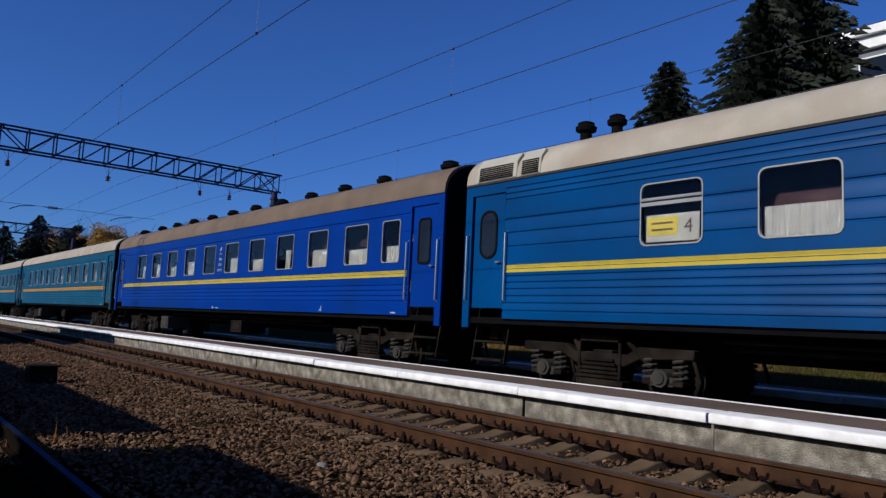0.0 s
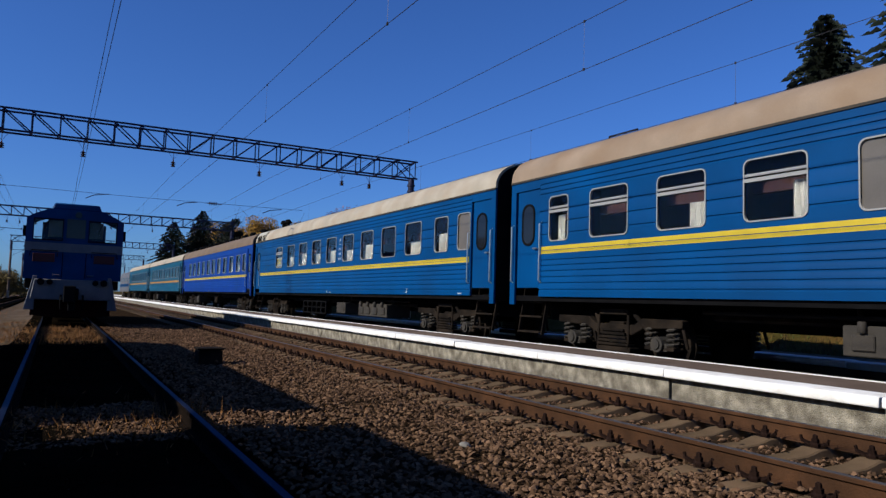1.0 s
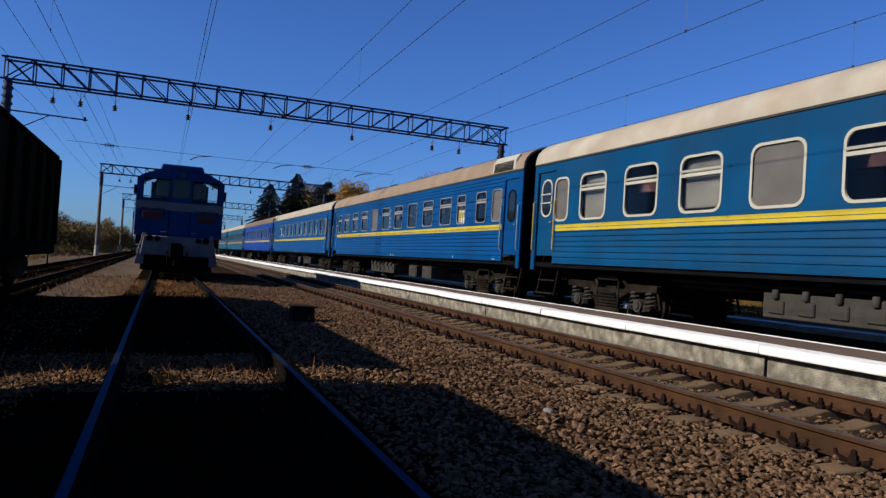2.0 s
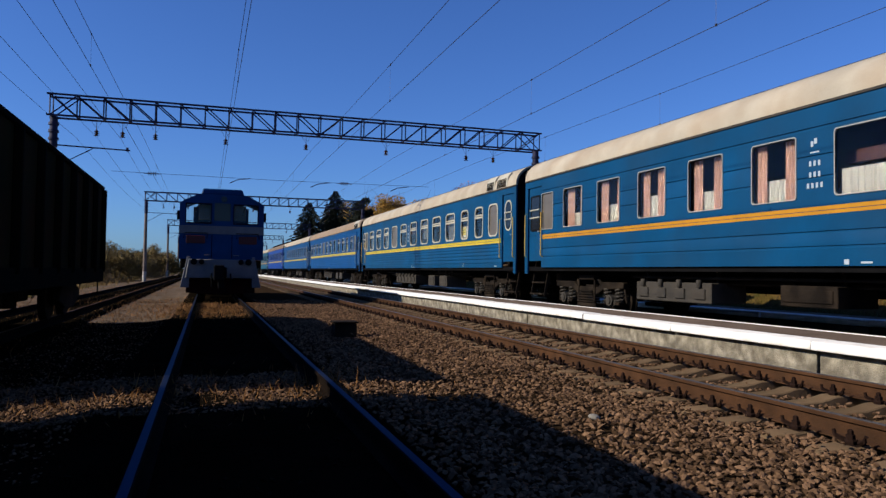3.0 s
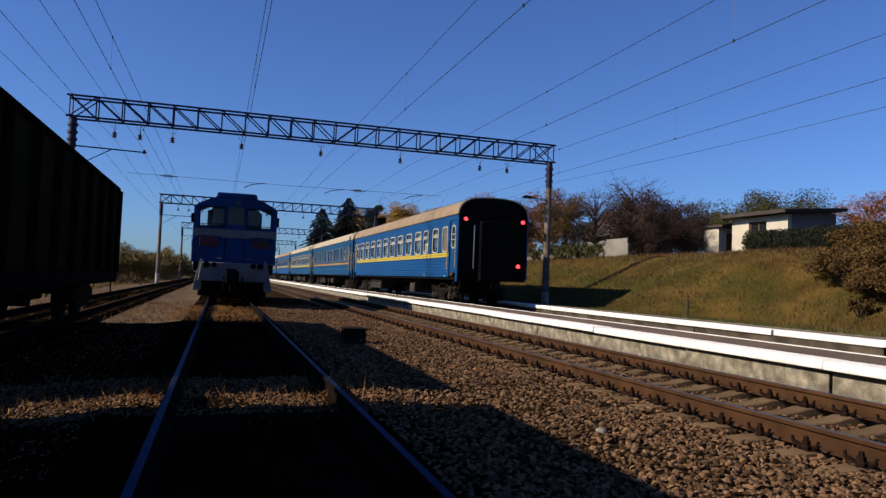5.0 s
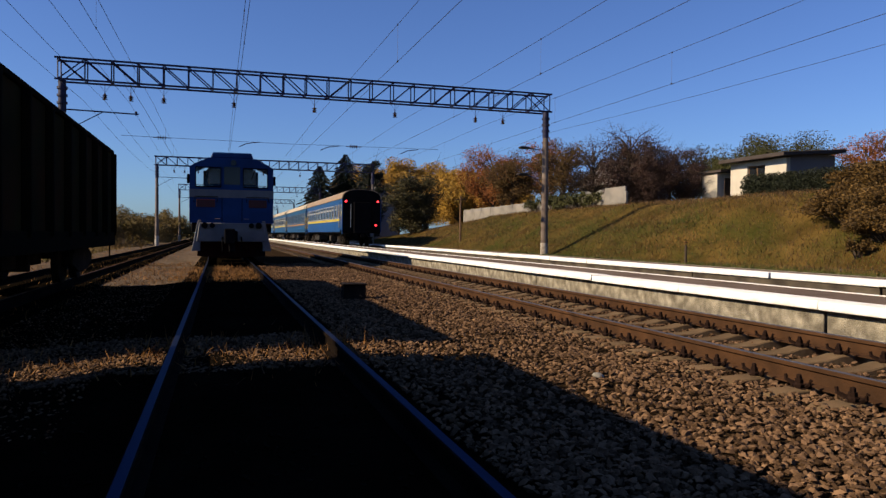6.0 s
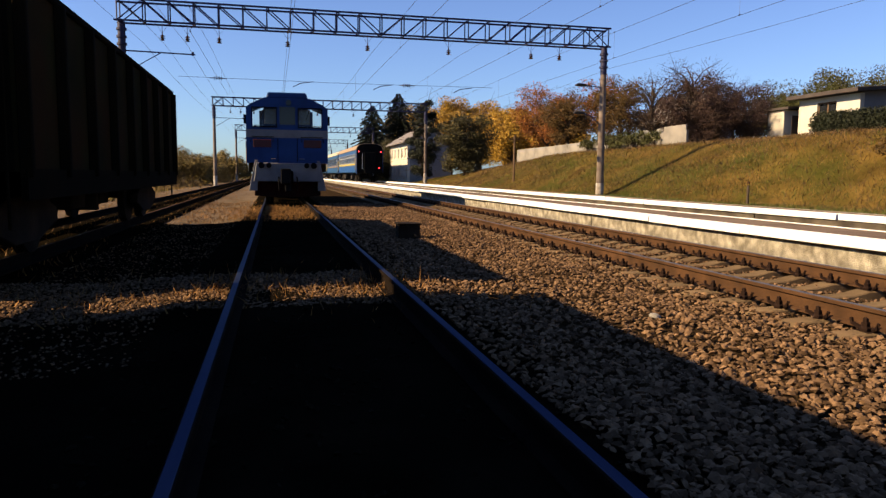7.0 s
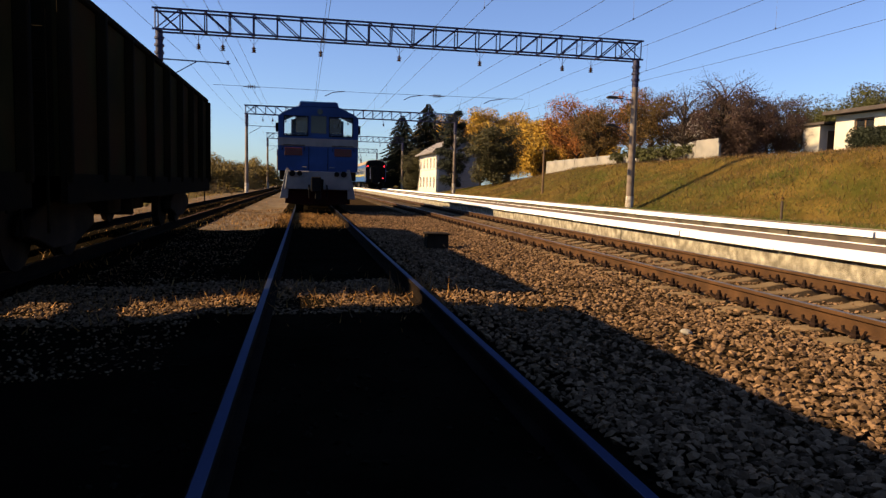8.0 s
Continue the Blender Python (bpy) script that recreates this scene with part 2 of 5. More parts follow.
class Shape:
    """Vertices and faces of one mesh, gathered piece by piece."""

    def __init__(self):
        self.v, self.f = [], []

    def add(self, verts, faces):
        n = len(self.v)
        self.v += [tuple(p) for p in verts]
        self.f += [tuple(i + n for i in q) for q in faces]
        return self

    def box(self, x0, x1, y0, y1, z0, z1):
        v = [(x, y, z) for z in (z0, z1) for y in (y0, y1) for x in (x0, x1)]
        return self.add(v, [(0, 2, 3, 1), (4, 5, 7, 6), (0, 1, 5, 4), (2, 6, 7, 3), (0, 4, 6, 2), (1, 3, 7, 5)])

    def prism(self, pts, axis, lo, hi):
        """A closed outline pushed along an axis. Outline coordinates are the two other axes in order."""
        n = len(pts)
        make = {"x": lambda a, b, c: (c, a, b), "y": lambda a, b, c: (a, c, b), "z": lambda a, b, c: (a, b, c)}[axis]
        v = [make(a, b, lo) for a, b in pts] + [make(a, b, hi) for a, b in pts]
        f = [(i, (i + 1) % n, n + (i + 1) % n, n + i) for i in range(n)]
        return self.add(v, f + [tuple(range(n))[::-1], tuple(range(n, 2 * n))])

    def tube(self, path, r, n=8, r_end=None, caps=True):
        path = [Vector(p) for p in path]
        v, f = [], []
        for i, p in enumerate(path):
            d = (path[min(i + 1, len(path) - 1)] - path[max(i - 1, 0)]).normalized()
            side = d.cross(Vector((0, 0, 1)) if abs(d.z) < 0.9 else Vector((1, 0, 0))).normalized()
            up = side.cross(d)
            k = i / max(1, len(path) - 1)
            rr = r if r_end is None else r + (r_end - r) * k
            for j in range(n):
                a = 2 * math.pi * j / n
                v.append(p + side * (rr * math.cos(a)) + up * (rr * math.sin(a)))
        for i in range(len(path) - 1):
            for j in range(n):
                f.append((i * n + j, i * n + (j + 1) % n, (i + 1) * n + (j + 1) % n, (i + 1) * n + j))
        if caps:
            f += [tuple(range(n))[::-1], tuple(range(len(v) - n, len(v)))]
        return self.add(v, f)

    def lathe(self, c, rings, n=12):
        """Rings of (radius, height) round the upright through c."""
        v = [(c[0] + r * math.cos(2 * math.pi * j / n), c[1] + r * math.sin(2 * math.pi * j / n), c[2] + z) for r, z in rings for j in range(n)]
        f = [(i * n + j, i * n + (j + 1) % n, (i + 1) * n + (j + 1) % n, (i + 1) * n + j) for i in range(len(rings) - 1) for j in range(n)]
        return self.add(v, f + [tuple(range(n))[::-1], tuple(range(len(v) - n, len(v)))])

    def ring(self, inner, outer, x0, x1):
        """A flat ring between two outlines of equal count in the y-z plane, x0 to x1 thick."""
        n = len(inner)
        v = [(x, *p) for x in (x0, x1) for loop in (inner, outer) for p in loop]
        f = []
        for i in range(n):
            j = (i + 1) % n
            f += [(i, j, n + j, n + i), (2 * n + i, 3 * n + i, 3 * n + j, 2 * n + j), (i, 2 * n + i, 2 * n + j, j), (n + i, n + j, 3 * n + j, 3 * n + i)]
        return self.add(v, f)


def rounded(cy, cz, w, h, r, n=4):
    """Outline of a rounded rectangle."""
    pts = []
    for sy, sz, a0 in ((1, 1, 0), (-1, 1, 90), (-1, -1, 180), (1, -1, 270)):
        for k in range(n + 1):
            a = radians(a0 + 90 * k / n)
            pts.append((cy + sy * (w / 2 - r) + r * math.cos(a), cz + sz * (h / 2 - r) + r * math.sin(a)))
    return pts


def mesh_of(name, shape, material, bevel=0.0, smooth=35):
    me = bpy.data.meshes.new(name)
    me.from_pydata(shape.v, [], shape.f)
    if bevel or smooth:
        bm = bmesh.new()
        bm.from_mesh(me)
        bmesh.ops.recalc_face_normals(bm, faces=bm.faces)
        if bevel:
            bmesh.ops.bevel(bm, geom=[e for e in bm.edges if e.is_manifold and e.calc_face_angle(0) > 0.6], offset=bevel, segments=1, affect="EDGES", clamp_overlap=True)
        bm.to_mesh(me)
        bm.free()
    me.materials.append(material)
    if smooth:
        me.polygons.foreach_set("use_smooth", [True] * len(me.polygons))
        me.set_sharp_from_angle(angle=radians(smooth))
    return me


def part(name, shape, material, parent=None, label="", bevel=0.0, smooth=35):
    ob = new(name, mesh_of(name, shape, material, bevel, smooth))
    ob.parent = parent
    return tagged(ob, label)


def shared(name, me, parent, m):
    ob = new(name, me)
    ob.parent = parent
    ob.matrix_basis = m
    return ob


# ---- ground ----
SLOPE_X, CREST_X = 15.4, 21.0
PROFILE = [(-900, -1.0), (-120, -0.6), (-40, -0.6), (-14, -0.45), (-8, -0.40), (-6.2, -0.30), (-5.6, -0.27), (-3.3, -0.27), (-2.6, -0.30), (-1.8, -0.26), (-1.3, -0.19), (1.4, -0.19), (1.9, -0.22), (3.4, -0.22), (3.8, -0.25), (7.3, -0.25),
           (8.7, -0.25), (12.5, -0.25), (13.2, 0.1), (14.4, 0.16), (15.4, 0.22), (16.2, 0.58), (18.0, 1.44), (20.2, 2.5), (21.0, 2.82), (22.5, 3.0), (34, 3.6), (60, 4.2), (150, 6), (900, 8)]


def ground_z(x, y):
    near = max(0.0, min(1.0, (27 - y) / 8))
    near = near * near * (3 - 2 * near)
    if x > 14.4:
        x = max(14.4, x - 2.6 * near)
    for (xa, za), (xb, zb) in zip(PROFILE, PROFILE[1:]):
        if x <= xb:
            z = za + (zb - za) * (x - xa) / (xb - xa)
            break
    if x > 14.4:
        fade = max(0.0, min(1.0, (100 - y) / 50)) * max(0.0, min(1.0, (y + 60) / 30))
        z = 0.16 - 0.12 * near + (z - 0.16) * (0.12 + 0.88 * fade) * (1 + 0.13 * near)
        z += 0.14 * min(1, (x - 14.4) / 3) * noise.noise((x * 0.35, y * 0.25, 0))
    elif x < -6.2:
        z += 0.1 * noise.noise((x * 0.2, y * 0.2, 3))
    elif -2.7 < x < 3.6:
        z += 0.035 * noise.noise((x * 1.1, y * 0.8, 7))
    return z


def ground_sheet():
    xs = sorted({p[0] for p in PROFILE} | {-80, -60, -30, -22, -18, -10, -9, -2.2, -0.8, 0, 0.8, 2.4, 2.9, 14.8, 16.4, 17.7, 18.3, 19.0, 19.8, 23.1, 23.6, 25.1, 15, 16.8, 17.4, 18.6, 19.4, 20.6, 21.6, 24, 26, 29, 31, 38, 45, 80})
    ys = [-900, -300, -120, -60] + [-40 + 4 * i for i in range(10)] + [i * 1.0 for i in range(0, 60)] + [60 + 4 * i for i in range(16)] + [130, 150, 180, 230, 320, 500, 900, 2200]
    sh = Shape()
    n = len(xs)
    sh.v = [(x, y, ground_z(x, y)) for y in ys for x in xs]
    sh.f = [(j * n + i, j * n + i + 1, (j + 1) * n + i + 1, (j + 1) * n + i) for j in range(len(ys) - 1) for i in range(n - 1)]
    ob = part("ground", sh, MEADOW, None)
    ob.data.materials.append(SHADED_EARTH)
    ob.data.materials.append(BED)
    ob.data.materials.append(GRAVEL)
    # Shade-dark earth gives way to gravel where the wagon shadow ends, y 20.
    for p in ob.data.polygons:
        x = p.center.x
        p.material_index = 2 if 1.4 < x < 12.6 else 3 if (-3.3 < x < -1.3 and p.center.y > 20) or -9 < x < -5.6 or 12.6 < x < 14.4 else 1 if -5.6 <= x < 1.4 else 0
    tagged(ob, "dry autumn ground with earth, ballast and a grassy bank", "ground", kind="structure")


ground_sheet()

# ---- tracks ----
RAIL_PROFILE = [(-0.075, -0.18), (0.075, -0.18), (0.075, -0.168), (0.012, -0.150), (0.010, -0.045), (0.036, -0.034), (0.036, -0.006), (0.028, 0.0), (-0.028, 0.0), (-0.036, -0.006), (-0.036, -0.034), (-0.010, -0.045), (-0.012, -0.150), (-0.075, -0.168)]
TRACK_X = {"siding": -4.51, "loco": 0.0, "main": 5.455, "train": 10.47}
FAR = 420.0


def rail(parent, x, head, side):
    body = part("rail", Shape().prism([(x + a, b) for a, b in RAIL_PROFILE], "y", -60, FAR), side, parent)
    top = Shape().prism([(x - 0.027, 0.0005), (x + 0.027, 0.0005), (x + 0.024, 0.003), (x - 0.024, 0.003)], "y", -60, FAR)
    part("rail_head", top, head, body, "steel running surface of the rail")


def fastener_shape(side):
    """A clamp on the rail foot: base plate, bolt with nut, and a bent clip; side is the way out from the rail."""
    sh = Shape()
    s = side
    sh.box(min(0, s * 0.15), max(0, s * 0.15), -0.09, 0.09, -0.03, -0.004)
    sh.lathe((s * 0.10, 0, -0.006), [(0.050, 0), (0.050, 0.03), (0.036, 0.045), (0.036, 0.078), (0.025, 0.08), (0.022, 0.112), (0.012, 0.12)], 6)
    for e in (-1, 1):
        sh.tube([(s * 0.04, e * 0.02, 0.004), (s * 0.09, e * 0.085, 0.016), (s * 0.115, e * 0.135, 0.045), (s * 0.11, e * 0.150, 0.088)], 0.026, 5, 0.016)
    return sh


def sleeper_shape():
    top, foot = 0.11, 0.15
    sh = Shape()
    cuts = [(-1.35, 0.0), (-1.28, 0.035), (-0.55, 0.035), (-0.35, 0.0), (0.35, 0.0), (0.55, 0.035), (1.28, 0.035), (1.35, 0.0)]
    v = []
    for x, z in cuts:
        v += [(x, -foot, -0.18), (x, -top, z), (x, top, z), (x, foot, -0.18)]
    f = [(0, 1, 2, 3), tuple(4 * 7 + i for i in (3, 2, 1, 0))]
    for i in range(7):
        for j in range(4):
            f.append((4 * i + j, 4 * i + (j + 1) % 4, 4 * i + 4 + (j + 1) % 4, 4 * i + 4 + j))
    return sh.add(v, f)


def track(name, label, head, first, last, detailed, cant=0.0):
    base = tagged(new(name), label, "railway track", kind="structure")
    base.location = (TRACK_X[name.split("_")[0]], 0, 0)
    base.rotation_euler = (0, radians(-cant), 0)
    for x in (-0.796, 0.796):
        # Plain tracks take the shade-darkened side, the detailed one the rust.
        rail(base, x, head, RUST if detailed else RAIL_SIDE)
    sleeper = mesh_of("sleeper", sleeper_shape(), SLEEPER, 0.012)
    clips = {s: mesh_of("fastener", fastener_shape(s), FASTENER, smooth=0) for s in (-1, 1)}
    rest = Shape()
    step, n = 0.546, 0
    y = 0.582 - 2 * step + first
    while y < last:
        if detailed and y < 40:
            shared("sleeper", sleeper, base, pose(0, y, -0.204 + 0.006 * noise.noise((y, 0, 0)), 0, 0, 0.7 * noise.noise((y * 3, 1, 0))))
            for x in (-0.796, 0.796):
                for s in (-1, 1):
                    shared("fastener", clips[s], base, pose(x + s * 0.072, y + 0.01 * noise.noise((y * 7, x, s)), -0.165, 0, 0, 6 * noise.noise((y * 5, x, s))))
        elif name in ("main_track", "train_track"):
            rest.box(-1.35, 1.35, y - 0.12, y + 0.12, -0.3, -0.175)
            if detailed:
                for x in (-0.796, 0.796):
                    for s in (-1, 1):
                        rest.box(x + s * 0.09, x + s * 0.16, y - 0.05, y + 0.05, -0.175, -0.08)
        y += step
    if rest.v:
        tagged(part("sleepers", rest, SLEEPER if detailed else WOOD, base, "distant row of sleepers", smooth=0), kind="stuff")


track("siding_track", "disused siding with rusty rails in dry grass", RUST, -8, 120, False)
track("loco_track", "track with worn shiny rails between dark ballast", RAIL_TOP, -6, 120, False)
track("main_track", "rusty rails clamped on concrete sleepers in ballast", RAIL_DULL, -7.644, 160, True, 1.8)
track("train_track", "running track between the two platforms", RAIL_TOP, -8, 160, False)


def stones(name, label, spots, rng, material):
    sh = Shape()
    base = [(1, 0, 0), (0.3, 0.9, 0.1), (-0.8, 0.6, -0.1), (-0.8, -0.6, 0.15), (0.3, -0.95, 0), (0.35, 0.1, 0.75), (-0.4, -0.05, 0.62), (0, 0, -0.7)]
    faces = [(0, 1, 5), (1, 2, 6), (1, 6, 5), (2, 3, 6), (3, 4, 6), (4, 5, 6), (4, 0, 5), (1, 0, 7), (2, 1, 7), (3, 2, 7), (4, 3, 7), (0, 4, 7)]
    for x, y, z, r in spots:
        m = Euler((rng.uniform(-0.6, 0.6), rng.uniform(-0.6, 0.6), rng.uniform(0, 6.28))).to_matrix()
        sx, sy, sz = r * rng.uniform(0.75, 1.25), r * rng.uniform(0.6, 1.0), r * rng.uniform(0.55, 0.95)
        sh.add([m @ Vector((p[0] * sx * rng.uniform(0.8, 1.2), p[1] * sy * rng.uniform(0.8, 1.2), p[2] * sz)) + Vector((x, y, z)) for p in base], faces)
    ob = part(name, sh, material, None, smooth=0)
    tagged(ob, label, "ballast", kind="stuff")


def ballast():
    rng = random.Random(4)
    spots = []
    for i in range(46000):
        y = 2.0 + 26.0 * rng.random() ** 1.9
        x = 7.1 - 6.05 * rng.random() ** 0.92
        if abs(abs(x - TRACK_X["main"]) - 0.796) < 0.10:
            continue
        k = ((y - 0.582) / 0.546) % 1
        if 4.76 < x < 6.15 and rng.random() < 0.5:
            continue
        on_sleeper = min(k, 1 - k) * 0.546 < 0.125 and 4.1 < x < 6.82
        if on_sleeper and rng.random() < (0.975 if x < 6.2 else 0.85):
            continue
        r = rng.uniform(0.016, 0.034) * (1.25 if rng.random() < 0.08 else 1)
        z = (ground_z(x, y) if x < 4.05 else -0.23) + r * rng.uniform(0.1, 0.7) + (0.03 if x < 4.1 else 0)
        if on_sleeper:
            z = -0.17 + r * 0.5
        spots.append((x, y, z, r))
    for i in range(16000):
        y, x = rng.uniform(9, 32), rng.uniform(1.5, 7.1)
        k = ((y - 0.582) / 0.546) % 1
        if abs(abs(x - TRACK_X["main"]) - 0.796) < 0.12 or (min(k, 1 - k) * 0.546 < 0.125 and 4.1 < x < 6.82):
            continue
        r = rng.uniform(0.02, 0.045)
        spots.append((x, y, (ground_z(x, y) if x < 4.05 else -0.22) + r * rng.uniform(0.2, 0.9), r))
    for i in range(11000):
        y, x = rng.uniform(-7, 2.2), rng.uniform(1.1, 7.1)
        k = ((y - 0.582) / 0.546) % 1
        if abs(abs(x - TRACK_X["main"]) - 0.796) < 0.10 or (min(k, 1 - k) * 0.546 < 0.125 and 4.1 < x < 6.82):
            continue
        r = rng.uniform(0.016, 0.034)
        spots.append((x, y, (ground_z(x, y) + 0.03 if x < 4.05 else -0.23) + r * rng.uniform(0.1, 0.7), r))
    stones("ballast_stones", "loose brown crushed stone ballast beside the tracks", spots, rng, STONE)
    # Stones lying in the wagon shadow, with that shade in their colour.
    spots = []
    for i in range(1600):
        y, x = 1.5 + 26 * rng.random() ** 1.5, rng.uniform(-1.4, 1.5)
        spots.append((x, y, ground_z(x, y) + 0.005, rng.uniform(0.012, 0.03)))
    stones("oily_ballast_stones", "stones between the rails with shade put into their colour", spots, rng, SHADED_STONE)
    spots = []
    for i in range(5000):
        y, x = 5 + 30 * rng.random() ** 1.3, rng.uniform(-3.3, -1.4)
        spots.append((x, y, ground_z(x, y) + 0.004, rng.uniform(0.008, 0.022)))
    # Paler stones only in the sunlit strip: its light put into the ground colour.
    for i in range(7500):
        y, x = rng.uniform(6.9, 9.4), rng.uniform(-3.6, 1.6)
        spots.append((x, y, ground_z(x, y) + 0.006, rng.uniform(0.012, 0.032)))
    stones("path_gravel", "fine gravel beside the siding, paler stones added in the sunlit strip", spots, rng, STONE)


ballast()


def pale_stone():
    sh = Shape().lathe((0, 0, 0), [(0.035, -0.02), (0.06, 0.0), (0.05, 0.02), (0.02, 0.032)], 6)
    ob = part("stone", sh, WALL_STONE, None, "pale flat stone lying on the ballast", bevel=0.006)
    ob.matrix_basis = pose(2.88, 5.62, ground_z(2.88, 5.62) + 0.05, 8, 5, 20)
    tagged(ob, category="stone")


pale_stone()

# ---- platforms ----


def platform(name, label, near, far, z, length, slab, top, thick, hang, wide_face, face_mat):
    """Asphalt between white edge slabs that overhang a stained retaining wall, with a thin line along the far edge."""
    base = tagged(new(name), label, "platform", kind="structure")
    y0, y1 = length
    part("platform_surface", Shape().prism([(near + top, -0.4), (far - 0.10, -0.4), (far - 0.10, z - 0.008), (near + top, z - 0.008)], "y", y0, y1), ASPHALT, base, "worn brown asphalt walking surface")
    edge = Shape().prism([(near, z - thick + 0.015), (near + 0.012, z - thick), (near + top, z - thick), (near + top, z), (near + 0.02, z), (near, z - 0.016)], "y", 0.012, slab - 0.012)
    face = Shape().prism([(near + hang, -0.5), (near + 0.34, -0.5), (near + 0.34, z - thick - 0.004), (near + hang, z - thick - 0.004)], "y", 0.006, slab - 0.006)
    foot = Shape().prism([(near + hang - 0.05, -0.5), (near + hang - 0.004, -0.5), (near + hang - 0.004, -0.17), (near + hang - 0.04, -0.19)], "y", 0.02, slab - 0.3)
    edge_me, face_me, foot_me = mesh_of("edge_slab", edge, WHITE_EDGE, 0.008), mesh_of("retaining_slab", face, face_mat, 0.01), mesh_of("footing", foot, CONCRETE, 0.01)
    rng = random.Random(len(name))
    for i in range(int((y1 - y0) / slab)):
        shared("edge_slab", edge_me, base, pose(rng.uniform(-0.008, 0.008), y0 + i * slab, rng.uniform(-0.007, 0.007), 0, 0, rng.uniform(-0.15, 0.15)))
        shared("retaining_slab", face_me, base, pose(rng.uniform(-0.012, 0.012), y0 + i * slab, 0, 0, 0, rng.uniform(-0.12, 0.12)))
        if wide_face:
            shared("footing", foot_me, base, pose(rng.uniform(-0.02, 0.0), y0 + i * slab + rng.uniform(0, 0.25), rng.uniform(-0.05, 0.02), 0, 0, rng.uniform(-0.3, 0.3)))
    part("far_edge", Shape().prism([(far - 0.10, -0.4), (far, -0.4), (far, z), (far - 0.10, z)], "y", y0, y1), WHITE_EDGE if wide_face else CONCRETE, base, "thin white line along the platform edge" if wide_face else "")
    return base


platform("platform_near", "narrow low platform with a white painted edge", 7.16, 8.9, 0.29, (-40.6, 260), 3.0, 0.47, 0.12, 0.125, True, CONCRETE)
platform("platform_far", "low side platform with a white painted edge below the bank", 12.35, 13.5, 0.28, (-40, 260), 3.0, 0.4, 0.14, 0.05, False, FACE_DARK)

# ---- catenary ----
PORTAL_L, PORTAL_R = -6.42, 14.98
TRUSS_TOP, TRUSS_LOW = 8.05, 7.20


def strut(sh, a, b, r=0.022):
    sh.tube([a, b], r, 4)


def truss_beam():
    sh = Shape()
    x0, x1 = PORTAL_L - 0.1, PORTAL_R + 0.05
    for z in (TRUSS_TOP, TRUSS_LOW):
        for y in (-0.32, 0.32):
            sh.box(x0 - 0.12, x1 + 0.12, y - 0.035, y + 0.035, z - 0.035, z + 0.035)
    n = 22
    step = (x1 - x0) / n
    for i in range(n + 1):
        x = x0 + i * step
        for y in (-0.32, 0.32):
            strut(sh, (x, y, TRUSS_LOW), (x, y, TRUSS_TOP), 0.028)
        strut(sh, (x, -0.32, TRUSS_LOW), (x, 0.32, TRUSS_LOW))
        strut(sh, (x, -0.32, TRUSS_TOP), (x, 0.32, TRUSS_TOP))
        if i < n:
            for y in (-0.32, 0.32):
                down = i < n / 2
                strut(sh, (x, y, TRUSS_TOP if down else TRUSS_LOW), (x + step, y, TRUSS_LOW if down else TRUSS_TOP), 0.026)
                if i in (0, n - 1):
                    strut(sh, (x, y, TRUSS_LOW if down else TRUSS_TOP), (x + step, y, TRUSS_TOP if down else TRUSS_LOW), 0.026)
    return sh


def mast(sh, x, z0):
    sh.lathe((x, 0, z0), [(0.19, 0), (0.135, TRUSS_LOW - z0 - 0.9)], 14)


def insulator_shape(z):
    sh = Shape().tube([(0, 0, TRUSS_LOW), (0, 0, z + 0.28)], 0.012, 5)
    sh.tube([(-0.25, 0, TRUSS_LOW), (0, 0, z + 0.3), (0.25, 0, TRUSS_LOW)], 0.008, 4)
    sh.lathe((0, 0, z), [(0.02, 0), (0.11, 0.02), (0.03, 0.08), (0.11, 0.10), (0.03, 0.16), (0.11, 0.18), (0.03, 0.24), (0.02, 0.30)], 10)
    return sh


INSULATOR_X = (-4.85, -3.87, -2.6, 0.22, 3.66, 7.34, 11.29, 12.7)


def portal():
    base = new("catenary_portal")
    part("beam", truss_beam(), TRUSS, base, "dark painted steel lattice beam", smooth=0)
    for x in (PORTAL_L, PORTAL_R):
        z0 = ground_z(x, 32) - 0.8
        sh = Shape()
        mast(sh, x, z0)
        pole = part("mast", sh, POLE, base, "weathered concrete mast")
        part("painted_foot", Shape().lathe((x, 0, z0 + 0.1), [(0.195, 0), (0.187, 1.3)], 14), FADED_WHITE, pole, "faded white painted foot of the mast")
        head = Shape().lathe((x, 0, TRUSS_LOW - 1.25), [(0.155, 0), (0.15, 1.25)], 12)
        for k in range(3):
            head.lathe((x, 0, TRUSS_LOW - 0.95 + 0.3 * k), [(0.2, 0), (0.2, 0.09)], 12)
        part("mast_head", head, TRUSS, pole, "dark steel sleeve on top of the mast")
    for x in INSULATOR_X:
        ob = part("insulator", insulator_shape(6.51), PORCELAIN, base)
        ob.location = (x, 0, 0)
    arm = Shape().tube([(PORTAL_L, 0, 6.05), (PORTAL_L + 2.85, 0, 6.0)], 0.03, 6)
    arm.tube([(PORTAL_L, 0, 5.1), (PORTAL_L + 1.5, 0, 6.02)], 0.02, 6).lathe((PORTAL_L + 2.75, 0, 5.95), [(0.05, 0), (0.05, 0.16)], 8)
    part("bracket_arm", arm, TRUSS, base)
    return tagged(base, "steel lattice portal on concrete masts over the tracks", "catenary portal", "catenary portals")


first_portal = portal()
first_portal.location = (0, 32, 0)
for px, py, pz in ((0.25, 74.6, 0.5), (0.25, 116, 0.5), (0.25, 158, 0.5), (0.25, 203, 0.5), (0.25, 252, 0.5), (0, -12, 0)):
    copy_thing(first_portal, pose(px, py, pz))


